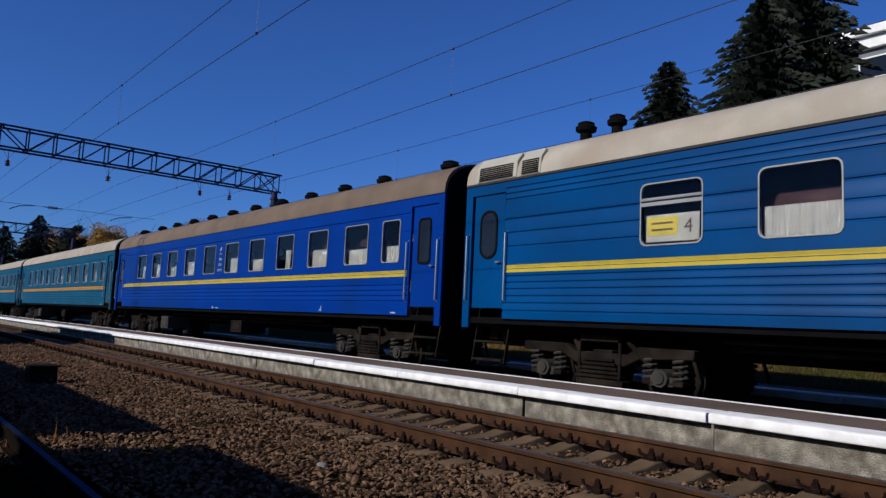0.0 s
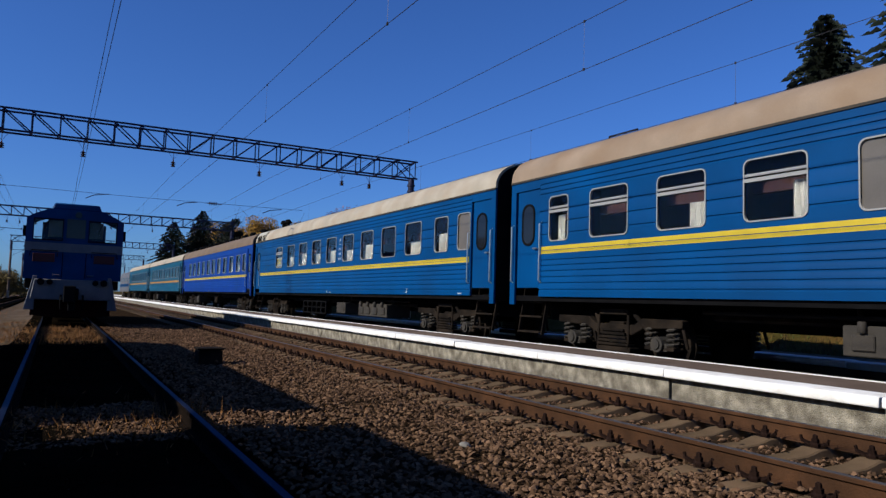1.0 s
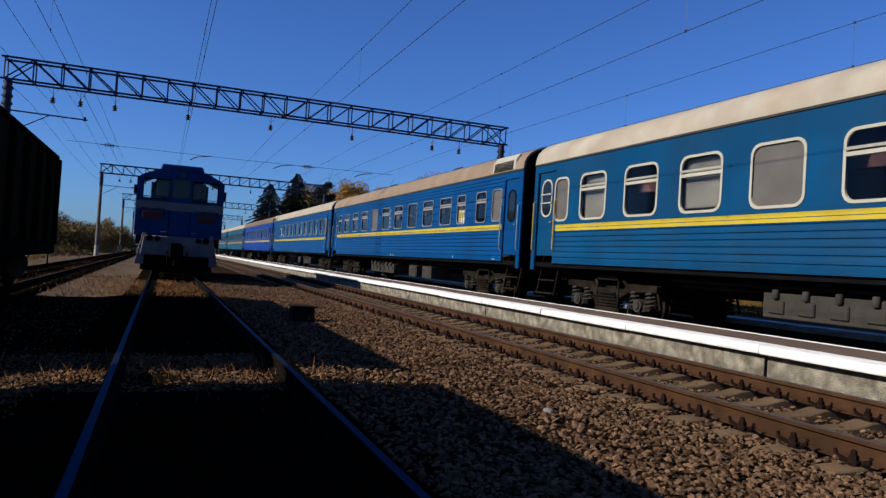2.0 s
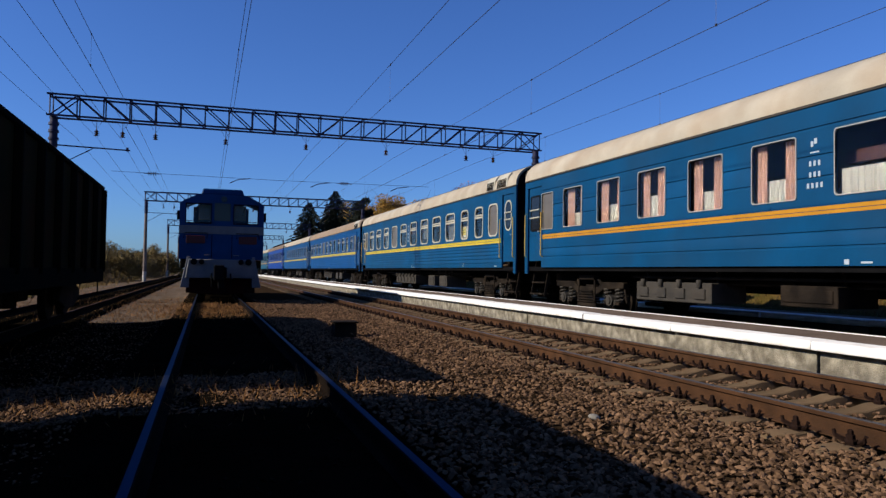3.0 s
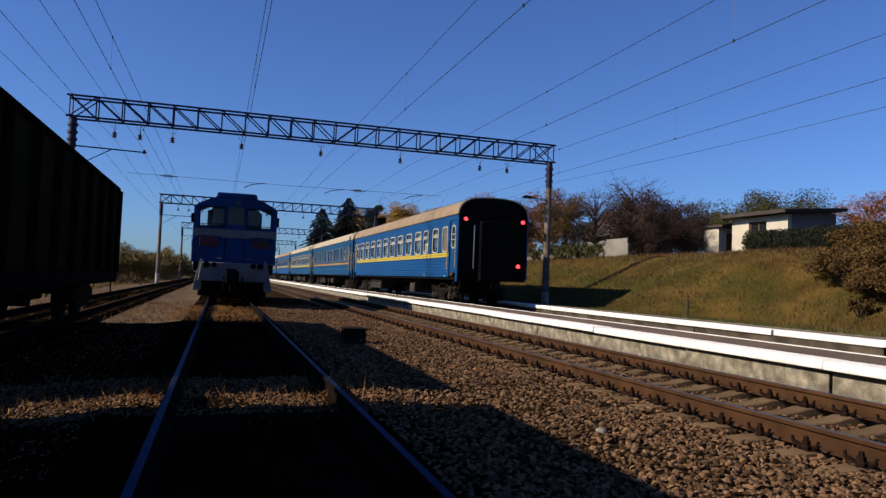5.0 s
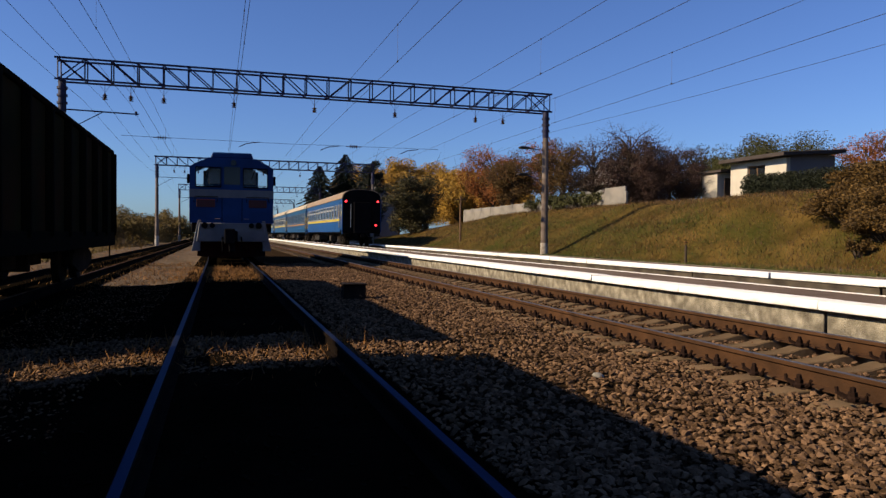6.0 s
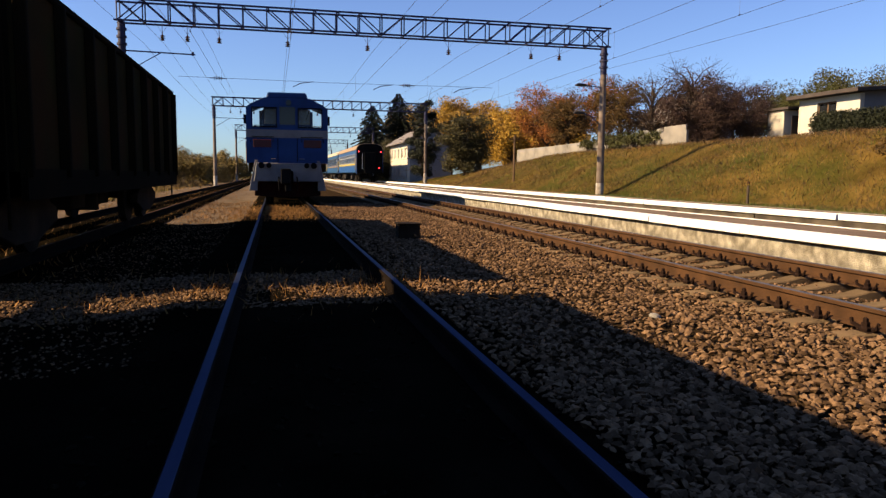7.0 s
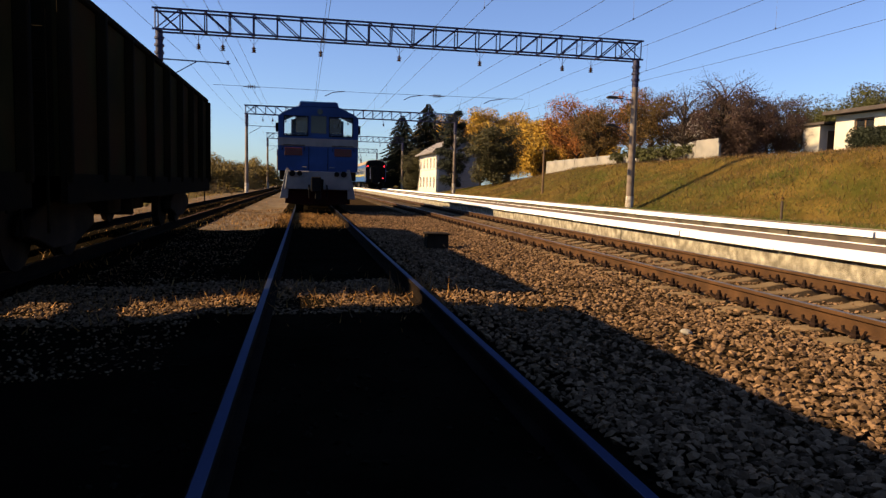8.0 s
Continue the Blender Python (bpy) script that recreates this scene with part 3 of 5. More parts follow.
def platform_lamp(arm, x, z, label):
    base = part("platform_lamp", Shape().tube(arm, 0.025, 6), TRUSS, None)
    part("lamp_head", Shape().prism([(x + 0.1, z - 0.06), (x + 0.1, z + 0.06), (x - 0.3, z + 0.08), (x - 0.42, z + 0.02), (x - 0.38, z - 0.05)], "y", -0.12, 0.12), UNDER_GREY, base, "grey street lamp head", bevel=0.02)
    base.location = (0, 32, 0)
    tagged(base, label, "lamp")


platform_lamp([(PORTAL_R - 0.1, 0, 5.35), (PORTAL_R - 1.0, 0, 5.42)], PORTAL_R - 1.0, 5.42, "grey lamp on a straight arm fixed high on the mast")
platform_lamp([(PORTAL_R - 0.1, 0, 3.6), (PORTAL_R - 0.6, 0, 4.0), (PORTAL_R - 1.05, 0, 4.12)], PORTAL_R - 1.05, 4.12, "grey lamp on a bent arm fixed lower on the mast")


def sagging(x, z, sag, spans):
    pts = []
    for ya, yb in spans:
        for k in range(9):
            u = k / 8
            pts.append((x, ya + (yb - ya) * u, z - sag * 4 * u * (1 - u)))
    return pts


SPANS = [(-52, -12), (-12, 32), (32, 72), (72, 113), (113, 155), (155, 200), (200, 250)]


def catenary_line(x, zm, zc, sag):
    base = part("contact_line", Shape().tube(sagging(x, zm, sag, SPANS), 0.0065, 5), WIRE, None)
    wire = Shape().tube([(x, -52, zc), (x, 250, zc)], 0.0065, 5)
    part("contact_wire", wire, WIRE, base)
    for ya, yb in SPANS[:5]:
        for k in range(1, 6):
            u = k / 6
            y = ya + (yb - ya) * u
            zt = zm - sag * 4 * u * (1 - u)
            drop = Shape().tube([(x, y, zt), (x, y, zc)], 0.003, 3)
            drop.box(x - 0.012, x + 0.012, y - 0.02, y + 0.02, zt - 0.02, zt + 0.02)
            drop.box(x - 0.012, x + 0.012, y - 0.02, y + 0.02, zc - 0.015, zc + 0.03)
            part("dropper", drop, WIRE, base, smooth=0)
    tagged(base, "overhead contact line with droppers above the tracks", "overhead wire", "overhead lines")


for wx, zm, zc in ((0.17, 6.42, 5.55), (3.86, 6.46, 5.43), (7.78, 6.46, 5.43), (11.85, 6.46, 5.46), (-2.98, 6.42, 5.6)):
    catenary_line(wx, zm, zc, 0.12)


def feeder(x, z, sag=0.35):
    ob = part("feeder_wire", Shape().tube(sagging(x, z, sag, SPANS), 0.0065, 5), WIRE, None, "dark overhead feeder wire hung along the portals")
    tagged(ob, category="overhead wire", group="overhead lines")


for wx, wz in ((-4.8, 6.42), (-3.9, 6.42), (-5.6, 6.4), (15.4, 6.3)):
    feeder(wx, wz)


def cross_span(y):
    base = part("cross_span_cable", Shape().tube([(PORTAL_L, y, 7.35), (4, y, 7.3), (PORTAL_R, y, 7.4)], 0.012, 5), WIRE, None)
    for x in (-4.2, 8.45):
        sh = Shape()
        for k in range(4):
            sh.tube([(x + 0.14 * k, y, 7.32), (x + 0.14 * k + 0.05, y, 7.32)], 0.12, 8)
        sh.tube([(x - 0.3, y, 7.32), (x + 0.8, y, 7.32)], 0.03, 6)
        part("insulator", sh, PORCELAIN, base)
    for x in (0.9, 6.35, 12.1):
        part("steady_arm", Shape().tube([(x, y, 6.95), (x + 0.5, y, 7.2), (x + 1.35, y, 7.33)], 0.03, 5), TRUSS, base)
    tagged(base, "cross-span cable with insulators and steady arms", "overhead wire")


cross_span(50.0)

# ---- passenger train ----
HW, BODY, PITCH = 1.57, 23.7, 24.4
SILL, EAVES, RIDGE = 1.31, 3.95, 4.71
WIN_LOW, WIN_HIGH = 2.43, 3.46


def ribbed(sh, y0, y1, z0, z1, grooves, side=-1, x=HW, thick=0.05, depth=0.016, width=0.016):
    """A wall panel along y with grooves pressed into its outer face."""
    pts = [(side * (x - thick), z0), (side * x, z0)]
    for g in grooves:
        if z0 + 0.03 < g < z1 - 0.03:
            pts += [(side * x, g - width * 2), (side * (x - depth), g - width * 0.6), (side * (x - depth), g + width * 0.6), (side * (x + 0.004), g + width)]
    pts += [(side * x, z1), (side * (x - thick), z1)]
    sh.prism(pts, "y", y0, y1)


def roof_outline(lift=0.0):
    pts = []
    for k in range(17):
        a = math.pi * k / 16
        c, s = math.cos(a), math.sin(a)
        pts.append((math.copysign(abs(c) ** 0.72, c) * (HW + 0.015 + lift), EAVES + (RIDGE - EAVES + lift) * s ** 0.85))
    return pts


def spring(sh, x, y, z0, z1, r=0.105, turns=4):
    n = turns * 8
    sh.tube([(x + r * math.cos(2 * math.pi * k / 8), y + r * math.sin(2 * math.pi * k / 8), z0 + (z1 - z0) * k / n) for k in range(n + 1)], 0.026, 5)


BOGIE = {}


def bogie_meshes():
    frame_sh = Shape()
    for s in (-1, 1):
        x = s * 1.08
        frame_sh.prism([(-1.75, 0.78), (-1.75, 0.93), (-0.75, 0.93), (-0.55, 0.80), (0.55, 0.80), (0.75, 0.93), (1.75, 0.93), (1.75, 0.78), (0.8, 0.74), (0.5, 0.60), (-0.5, 0.60), (-0.8, 0.74)], "x", x - 0.09, x + 0.09)
        for y in (-1.2, 1.2):
            frame_sh.box(x - 0.10, x + 0.10, y - 0.36, y + 0.36, 0.36, 0.44)
            frame_sh.tube([(x - 0.02, y - 0.5, 0.80), (x - 0.02, y - 0.62, 0.42)], 0.035, 6)
        frame_sh.tube([(x + s * 0.06, -0.55, 1.0), (x + s * 0.06, -1.0, 0.62)], 0.05, 6)
        frame_sh.tube([(x + s * 0.06, 0.55, 1.0), (x + s * 0.06, 0.2, 0.40)], 0.045, 6)
        for y in (-0.42, 0.42):
            frame_sh.tube([(x + s * 0.1, y, 0.98), (x + s * 0.1, y, 0.30)], 0.035, 6)
        frame_sh.box(x - 0.12, x + 0.14, -0.48, 0.48, 0.26, 0.36)
        frame_sh.box(x - 0.12, x + 0.12, -0.40, 0.40, 0.98, 1.10)
    frame_sh.box(-1.1, 1.1, -0.2, 0.2, 0.6, 0.85)
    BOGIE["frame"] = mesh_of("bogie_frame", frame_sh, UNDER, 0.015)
    box_sh = Shape().tube([(-0.14, 0, 0), (0.16, 0, 0)], 0.145, 10)
    box_sh.tube([(0.16, 0, 0), (0.19, 0, 0)], 0.09, 10).box(-0.1, 0.1, -0.2, 0.2, -0.12, 0.02)
    BOGIE["axle_box"] = mesh_of("axle_box", box_sh, UNDER_GREY)
    sp = Shape()
    spring(sp, 0, 0, 0, 0.36)
    BOGIE["spring"] = mesh_of("spring", sp, UNDER_GREY)
    leaf_sh = Shape()
    for k in range(5):
        leaf_sh.box(-0.1, 0.1, -0.45 + 0.035 * k, 0.45 - 0.035 * k, 0.38 + 0.07 * k, 0.43 + 0.07 * k)
    BOGIE["bolster_spring"] = mesh_of("bolster_spring", leaf_sh, UNDER, 0.008)
    wheel_sh = Shape().tube([(-0.065, 0, 0), (0.065, 0, 0)], 0.475, 28).tube([(-0.075, 0, 0), (-0.045, 0, 0)], 0.505, 28).tube([(-0.12, 0, 0), (0.12, 0, 0)], 0.14, 12)
    BOGIE["wheel"] = mesh_of("wheel", wheel_sh, UNDER)


bogie_meshes()


def bogie(parent, y):
    b = shared("bogie_frame", BOGIE["frame"], parent, pose(0, y, 0))
    for dy in (-1.2, 1.2):
        for s in (-1, 1):
            shared("wheel", BOGIE["wheel"], b, pose(s * 0.796, dy, 0.475, 0, 0, 0 if s > 0 else 180))
            shared("axle_box", BOGIE["axle_box"], b, pose(s * 1.08, dy, 0.475, 0, 0, 0 if s > 0 else 180))
            for e in (-0.27, 0.27):
                shared("spring", BOGIE["spring"], b, pose(s * 1.08, dy + e, 0.43))
    for s in (-1, 1):
        shared("bolster_spring", BOGIE["bolster_spring"], b, pose(s * 1.12, 0, 0))


def cloth(y0, y1, z0, z1, x):
    """Hanging cloth with folds."""
    sh = Shape()
    n = max(3, int((y1 - y0) / 0.035))
    v = []
    for k in range(n + 1):
        y = y0 + (y1 - y0) * k / n
        v += [(x + 0.014 * math.sin(k * 1.9), y, z0), (x + 0.010 * math.sin(k * 1.9 + 0.4), y, z1)]
    return sh.add(v, [(2 * k, 2 * k + 2, 2 * k + 3, 2 * k + 1) for k in range(n)])


def window(parent, y, w, style, rng, kind):
    low, high = style["low"], WIN_HIGH
    h, zc = high - low, (high + low) / 2
    r = style["corner"]
    trim = style["trim"]
    t = style["trim_width"]
    fr = part("window_frame", Shape().ring(rounded(y, zc, w, h, r), rounded(y, zc, w + 2 * t, h + 2 * t, r + t * 0.6), -HW - 0.016, -HW + 0.03), trim, parent)
    x = -HW + 0.022
    if kind == "frosted":
        part("pane", Shape().prism(rounded(y, zc, w + 0.02, h + 0.02, r), "x", x, x + 0.006), MILKY, fr, "frosted window pane")
    else:
        pane = part("pane", Shape().prism(rounded(y, zc, w + 0.02, h + 0.02, r), "x", x, x + 0.006), PANE, fr)
        pane.visible_shadow = False
    if kind in ("vent", "blind", "placard"):
        bars = Shape().box(-HW - 0.012, -HW + 0.02, y - w / 2, y + w / 2, high - h * 0.36, high - h * 0.30)
        bars.box(-HW - 0.012, -HW + 0.02, y - w / 2, y + w / 2, high - h * 0.27, high - h * 0.225)
        part("transom", bars, trim, fr)
    cx = -HW + 0.13
    if kind in ("half", "vent", "clear", "dark"):
        part("berth", Shape().box(cx + 0.3, cx + 0.42, y - w * 0.7, y + w * 0.7, low + h * 0.52, low + h * 0.72), BERTH, fr, "maroon upper berth inside")
    if kind == "blind":
        part("curtain", Shape().box(cx, cx + 0.01, y - w / 2, y + w / 2, low + h * rng.uniform(0.0, 0.25), high), MILKY, fr, "drawn grey roller blind")
    elif kind == "half":
        top = low + h * rng.uniform(0.38, 0.55)
        a = y - w / 2 + w * rng.choice((0.0, 0.0, 0.28))
        b = y + w / 2 - w * rng.choice((0.0, 0.0, 0.12))
        part("curtain", cloth(a, b, low - 0.05, top, cx), CURTAIN, fr, "white curtain over the lower half")
    elif kind in ("vent", "clear"):
        if rng.random() < 0.75:
            a = y - w * rng.choice((0.42, 0.1, 0.45))
            part("curtain", cloth(a, a + w * rng.uniform(0.22, 0.4), low - 0.05, low + h * rng.uniform(0.45, 0.62), cx), CURTAIN, fr, "white curtain drawn aside")
    elif kind == "pink":
        part("curtain", cloth(y - w / 2, y - w / 2 + w * rng.uniform(0.28, 0.45), low - 0.05, high, cx), CURTAIN_PINK, fr, "pink curtain")
        part("curtain", cloth(y + w / 2 - w * rng.uniform(0.2, 0.4), y + w / 2, low - 0.05, high, cx), CURTAIN_PINK, fr, "pink curtain")
        part("half_curtain", cloth(y - w * 0.45, y + w * 0.45, low - 0.05, low + h * rng.uniform(0.35, 0.5), cx + 0.04), CURTAIN, fr, "white half curtain")
    elif kind == "placard":
        part("card", Shape().box(-HW + 0.042, -HW + 0.046, y - w * 0.44, y + w * 0.44, low + 0.04, low + 0.46), CURTAIN, fr, "pale card behind the glass")
        sign = part("placard", Shape().box(-HW + 0.034, -HW + 0.04, y - w * 0.1, y + w * 0.42, low + 0.14, low + 0.42), PLACARD, fr, "yellow route placard behind the glass")
        ink = Shape()
        for k in range(2):
            ink.box(-HW + 0.030, -HW + 0.0335, y - w * 0.02, y + w * 0.34, low + 0.21 + 0.1 * k, low + 0.24 + 0.1 * k)
        part("placard_mark", ink, INTERIOR, sign)
        if style.get("digit"):
            digit(fr, style["digit"], y - w * 0.2, low + 0.16, 0.3)


def digit(parent, text, y, z, size):
    """A coach number set in the built-in font, facing -x."""
    cu = bpy.data.curves.new("digit", "FONT")
    cu.body, cu.size, cu.extrude = text, size, 0.001
    temp = new("digit", cu)
    me = bpy.data.meshes.new_from_object(temp)
    bpy.data.objects.remove(temp)
    me.materials.clear()
    me.materials.append(INTERIOR)
    ob = new("coach_number", me)
    ob.parent = parent
    ob.matrix_basis = Matrix(((0, 0, -1, -HW + 0.036), (-1, 0, 0, y), (0, 1, 0, z), (0, 0, 0, 1)))
    tagged(ob, "dark coach number on a card")


def door(parent, y, style):
    recess = 0.035
    leaf_sh = Shape()
    z0, z1 = 1.5, 3.72
    wy, kind = 0.43, style["door"]
    p = part("door", Shape().box(-HW + recess, -HW + recess + 0.05, y - wy, y + wy, z0, z1), style["paint"], parent, "blue entrance door", bevel=0.01)
    if kind == "oval":
        w, h, zc, r, fr = 0.40, 0.86, 2.93, 0.19, BLACK
    elif kind == "oval_bars":
        w, h, zc, r, fr = 0.46, 0.92, 3.02, 0.22, CREAM_TRIM
    elif kind == "rect_bars":
        w, h, zc, r, fr = 0.56, 0.98, 2.93, 0.05, BLACK
    else:
        w, h, zc, r, fr = 0.36, 0.92, 2.93, 0.08, BLACK
    x = -HW + recess
    f = part("door_window", Shape().ring(rounded(y, zc, w, h, r), rounded(y, zc, w + 0.09, h + 0.09, r + 0.03), x - 0.02, x - 0.001), fr, p)
    part("pane", Shape().prism(rounded(y, zc, w + 0.02, h + 0.02, r), "x", x - 0.010, x - 0.004), DARK_GLASS, f, "dark glass")
    if "bars" in kind:
        for z in (zc - 0.13, zc + 0.10):
            part("bar", Shape().tube([(x - 0.03, y - w / 2 - 0.05, z), (x - 0.03, y + w / 2 + 0.05, z)], 0.022, 6), CREAM_TRIM, f)
    for dy in (-0.54, 0.54):
        sh = Shape().tube([(-HW + 0.01, y + dy, 1.62), (-HW - 0.06, y + dy, 1.66), (-HW - 0.06, y + dy, 2.92), (-HW + 0.01, y + dy, 2.96)], 0.018, 8)
        part("handrail", sh, style["rail"], p)
    part("door_handle", Shape().tube([(x - 0.05, y - 0.36, 2.38), (x - 0.05, y - 0.25, 2.38)], 0.02, 6).tube([(x, y - 0.36, 2.38), (x - 0.05, y - 0.36, 2.38)], 0.015, 6), STEEL_RAIL, p)
    steps = Shape()
    for k, z in enumerate((0.52, 0.86, 1.18)):
        steps.box(-HW + 0.06 + 0.06 * k, -HW + 0.30 + 0.06 * k, y - 0.42, y + 0.42, z - 0.02, z + 0.02)
    for dy in (-0.44, 0.44):
        steps.prism([(-HW + 0.10, 0.46), (-HW + 0.18, 0.46), (-HW + 0.36, 1.5), (-HW + 0.28, 1.5)], "y", y + dy - 0.015, y + dy + 0.015)
    part("steps", steps, UNDER, parent, "dark folding steps under the door", bevel=0.006)


def mushroom_vent(sh, x, y, z, k=1.0):
    sh.lathe((x, y, z), [(0.11 * k, -0.35), (0.11 * k, 0.08), (0.19 * k, 0.10), (0.20 * k, 0.17), (0.15 * k, 0.21), (0.16 * k, 0.25), (0.06 * k, 0.29)], 12)


def passenger_car(style):
    """One coach, 23.7 m long, its near side towards -x, its middle at the origin of the rail top."""
    rng = random.Random(style["seed"])
    base = new("passenger_car")
    half = BODY / 2
    paint = style["paint"]
    doors = (-half + 0.66, half - 0.66)
    low_g, up_g, pier_g = style["grooves"]
    d = 0.47
    inner0, inner1 = doors[0] + d, doors[1] - d
    side = Shape()
    ribbed(side, inner0, inner1, SILL, style["low"], low_g)
    ribbed(side, inner0, inner1, WIN_HIGH, EAVES, up_g)
    wins = sorted(style["windows"])
    y = inner0
    for wy, ww, kind in wins:
        if wy - ww / 2 - y > 0.02:
            ribbed(side, y, wy - ww / 2, style["low"], WIN_HIGH, pier_g)
        y = wy + ww / 2
    ribbed(side, y, inner1, style["low"], WIN_HIGH, pier_g)
    for s, yd in ((-1, doors[0]), (1, doors[1])):
        side.box(-HW, -HW + 0.05, min(s * half, yd + s * d), max(s * half, yd + s * d), 1.12, EAVES)
        side.box(-HW, -HW + 0.05, yd - d, yd + d, 3.72, EAVES)
    side.box(HW - 0.05, HW, -half, half, SILL, EAVES)
    body = part("body", side, paint, base)
    # Near-black floor: the shade under the coach is put into its colour.
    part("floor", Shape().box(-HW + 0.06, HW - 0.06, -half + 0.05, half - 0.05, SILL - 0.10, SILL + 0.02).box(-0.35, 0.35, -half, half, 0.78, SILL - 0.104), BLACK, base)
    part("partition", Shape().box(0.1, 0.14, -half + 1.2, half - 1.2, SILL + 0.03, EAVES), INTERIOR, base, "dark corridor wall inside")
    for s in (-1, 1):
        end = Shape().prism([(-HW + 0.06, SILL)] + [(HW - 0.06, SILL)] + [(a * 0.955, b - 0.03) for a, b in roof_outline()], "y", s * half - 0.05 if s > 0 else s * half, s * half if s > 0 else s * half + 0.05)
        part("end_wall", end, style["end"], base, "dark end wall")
        bellows = Shape()
        for k in range(4):
            y0 = s * (half + 0.085 * k)
            w = 0.62 + 0.05 * (k % 2)
            bellows.box(-w, w, min(y0, y0 + s * 0.08), max(y0, y0 + s * 0.08), 1.2, 3.62 + 0.05 * (k % 2))
        part("gangway", bellows, BLACK, base, "black rubber gangway bellows", bevel=0.02)
        part("coupler", Shape().box(-0.14, 0.14, min(s * half, s * (half + 0.34)), max(s * half, s * (half + 0.34)), 0.88, 1.16).box(-0.3, 0.3, min(s * (half - 0.3), s * half), max(s * (half - 0.3), s * half), 0.8, 1.2), UNDER, base, bevel=0.02)
    outer, thin = roof_outline(), roof_outline(-0.06)
    roof = part("roof", Shape().prism(outer + thin[::-1], "y", -half, half), style["roof"], base, "weathered painted roof")
    part("gutter", Shape().box(-HW - 0.022, -HW + 0.01, -half, half, EAVES - 0.03, EAVES + 0.012), style["roof"] if style["roof"] is BROWN_ROOF else UNDER_GREY, base)
    z0, z1 = style["stripe"]
    part("stripe", Shape().box(-HW - 0.007, -HW - 0.003, inner0 + 0.06, inner1 - 0.06, z0, z0 + (z1 - z0) * 0.42).box(-HW - 0.007, -HW - 0.003, inner0 + 0.06, inner1 - 0.06, z0 + (z1 - z0) * 0.5, z1), style["stripe_paint"], base, "painted waist stripe")
    for wy, ww, kind in wins:
        window(base, wy, ww, style, rng, kind)
    for yd in doors:
        door(base, yd, style)
    for yb in (-8.75, 8.75):
        bogie(base, yb)
    for y0, y1, za, zb, m, ribs in style["boxes"]:
        sh = Shape().box(-1.32, -0.45, y0, y1, za, zb)
        if ribs == "cage":
            sh = Shape()
            for k in range(6):
                yy = y0 + (y1 - y0) * k / 5
                sh.box(-1.32, -1.26, yy - 0.05, yy + 0.05, za, zb)
            for zz in (za, (za + zb) / 2, zb):
                sh.box(-1.32, -1.26, y0, y1, zz - 0.03, zz + 0.03)
        elif ribs:
            n = max(2, int((y1 - y0) / 0.55))
            for k in range(n):
                yy = y0 + (k + 0.5) * (y1 - y0) / n
                sh.box(-1.36, -1.32, yy - 0.16, yy + 0.16, za + 0.08, zb - 0.12).tube([(-1.36, yy, zb - 0.1), (-1.36, yy, zb + 0.06)], 0.06, 8)
        else:
            sh.box(-1.345, -1.32, y0 + 0.08, y1 - 0.08, za + 0.07, zb - 0.07)
        for yy in (y0 + 0.1, y1 - 0.1):
            sh.box(-1.1, -1.02, yy - 0.03, yy + 0.03, zb, SILL - 0.08)
        part("equipment_box", sh, m, base, "grimy underfloor equipment box", bevel=0.015)
    pipes = Shape().tube([(-1.2, -6.5, 1.08), (-1.2, 6.5, 1.08)], 0.035, 6).tube([(-0.9, -6.5, 0.98), (-0.9, 6.5, 0.98)], 0.05, 6)
    part("brake_pipe", pipes, UNDER, base)
    for x, y, k in style.get("vents", ()):
        sh = Shape()
        mushroom_vent(sh, x, y, RIDGE - 0.02 - 0.14 * abs(x) + style.get("vent_lift", 0.0), k)
        part("roof_vent", sh, BLACK, roof, "dark mushroom roof vent")
    for yg, gl in style.get("grilles", ()):
        xs = [(-HW - 0.03, EAVES + 0.02), (-HW + 0.02, EAVES + 0.34), (-HW + 0.16, EAVES + 0.52)]
        sh = Shape()
        sh.prism([(xs[0][0], xs[0][1]), (xs[1][0] - 0.02, xs[1][1]), (xs[2][0] - 0.02, xs[2][1]), (xs[2][0] + 0.1, xs[2][1] - 0.1), (xs[0][0] + 0.1, xs[0][1])], "y", yg - gl / 2, yg + gl / 2)
        g = part("air_grille", sh, CREAM_TRIM, roof, "cream air-conditioning grille box", bevel=0.012)
        for k in range(7):
            u = (k + 0.7) / 8
            zz = EAVES + 0.03 + 0.32 * u
            xx = -HW - 0.03 + 0.04 * u - 0.012
            part("slat", Shape().box(xx - 0.006, xx + 0.004, yg - gl * 0.42, yg + gl * 0.42, zz - 0.014, zz + 0.010), UNDER, g)
    if style.get("antenna"):
        ya = style["antenna"]
        sh = Shape().tube([(-0.3, ya, RIDGE - 0.1), (-0.3, ya, RIDGE + 0.62)], 0.03, 8)
        ring = [(-0.3 + 0.42 * math.cos(2 * math.pi * k / 24), ya + 0.42 * math.sin(2 * math.pi * k / 24), RIDGE + 0.62) for k in range(25)]
        sh.tube(ring, 0.015, 6).tube([(-0.72, ya, RIDGE + 0.62), (0.12, ya, RIDGE + 0.62)], 0.015, 6).tube([(-0.3, ya - 0.42, RIDGE + 0.62), (-0.3, ya + 0.42, RIDGE + 0.62)], 0.022, 6)
        part("antenna", sh, UNDER_GREY, roof, "ring-shaped radio antenna on a short mast")
    for yr in style.get("roof_loops", ()):
        part("roof_handhold", Shape().tube([(-0.75, yr - 0.45, RIDGE - 0.14), (-0.75, yr - 0.42, RIDGE + 0.03), (-0.75, yr + 0.42, RIDGE + 0.03), (-0.75, yr + 0.45, RIDGE - 0.14)], 0.018, 6), UNDER, roof)
    marks = Shape()
    n_y = style["number_y"]
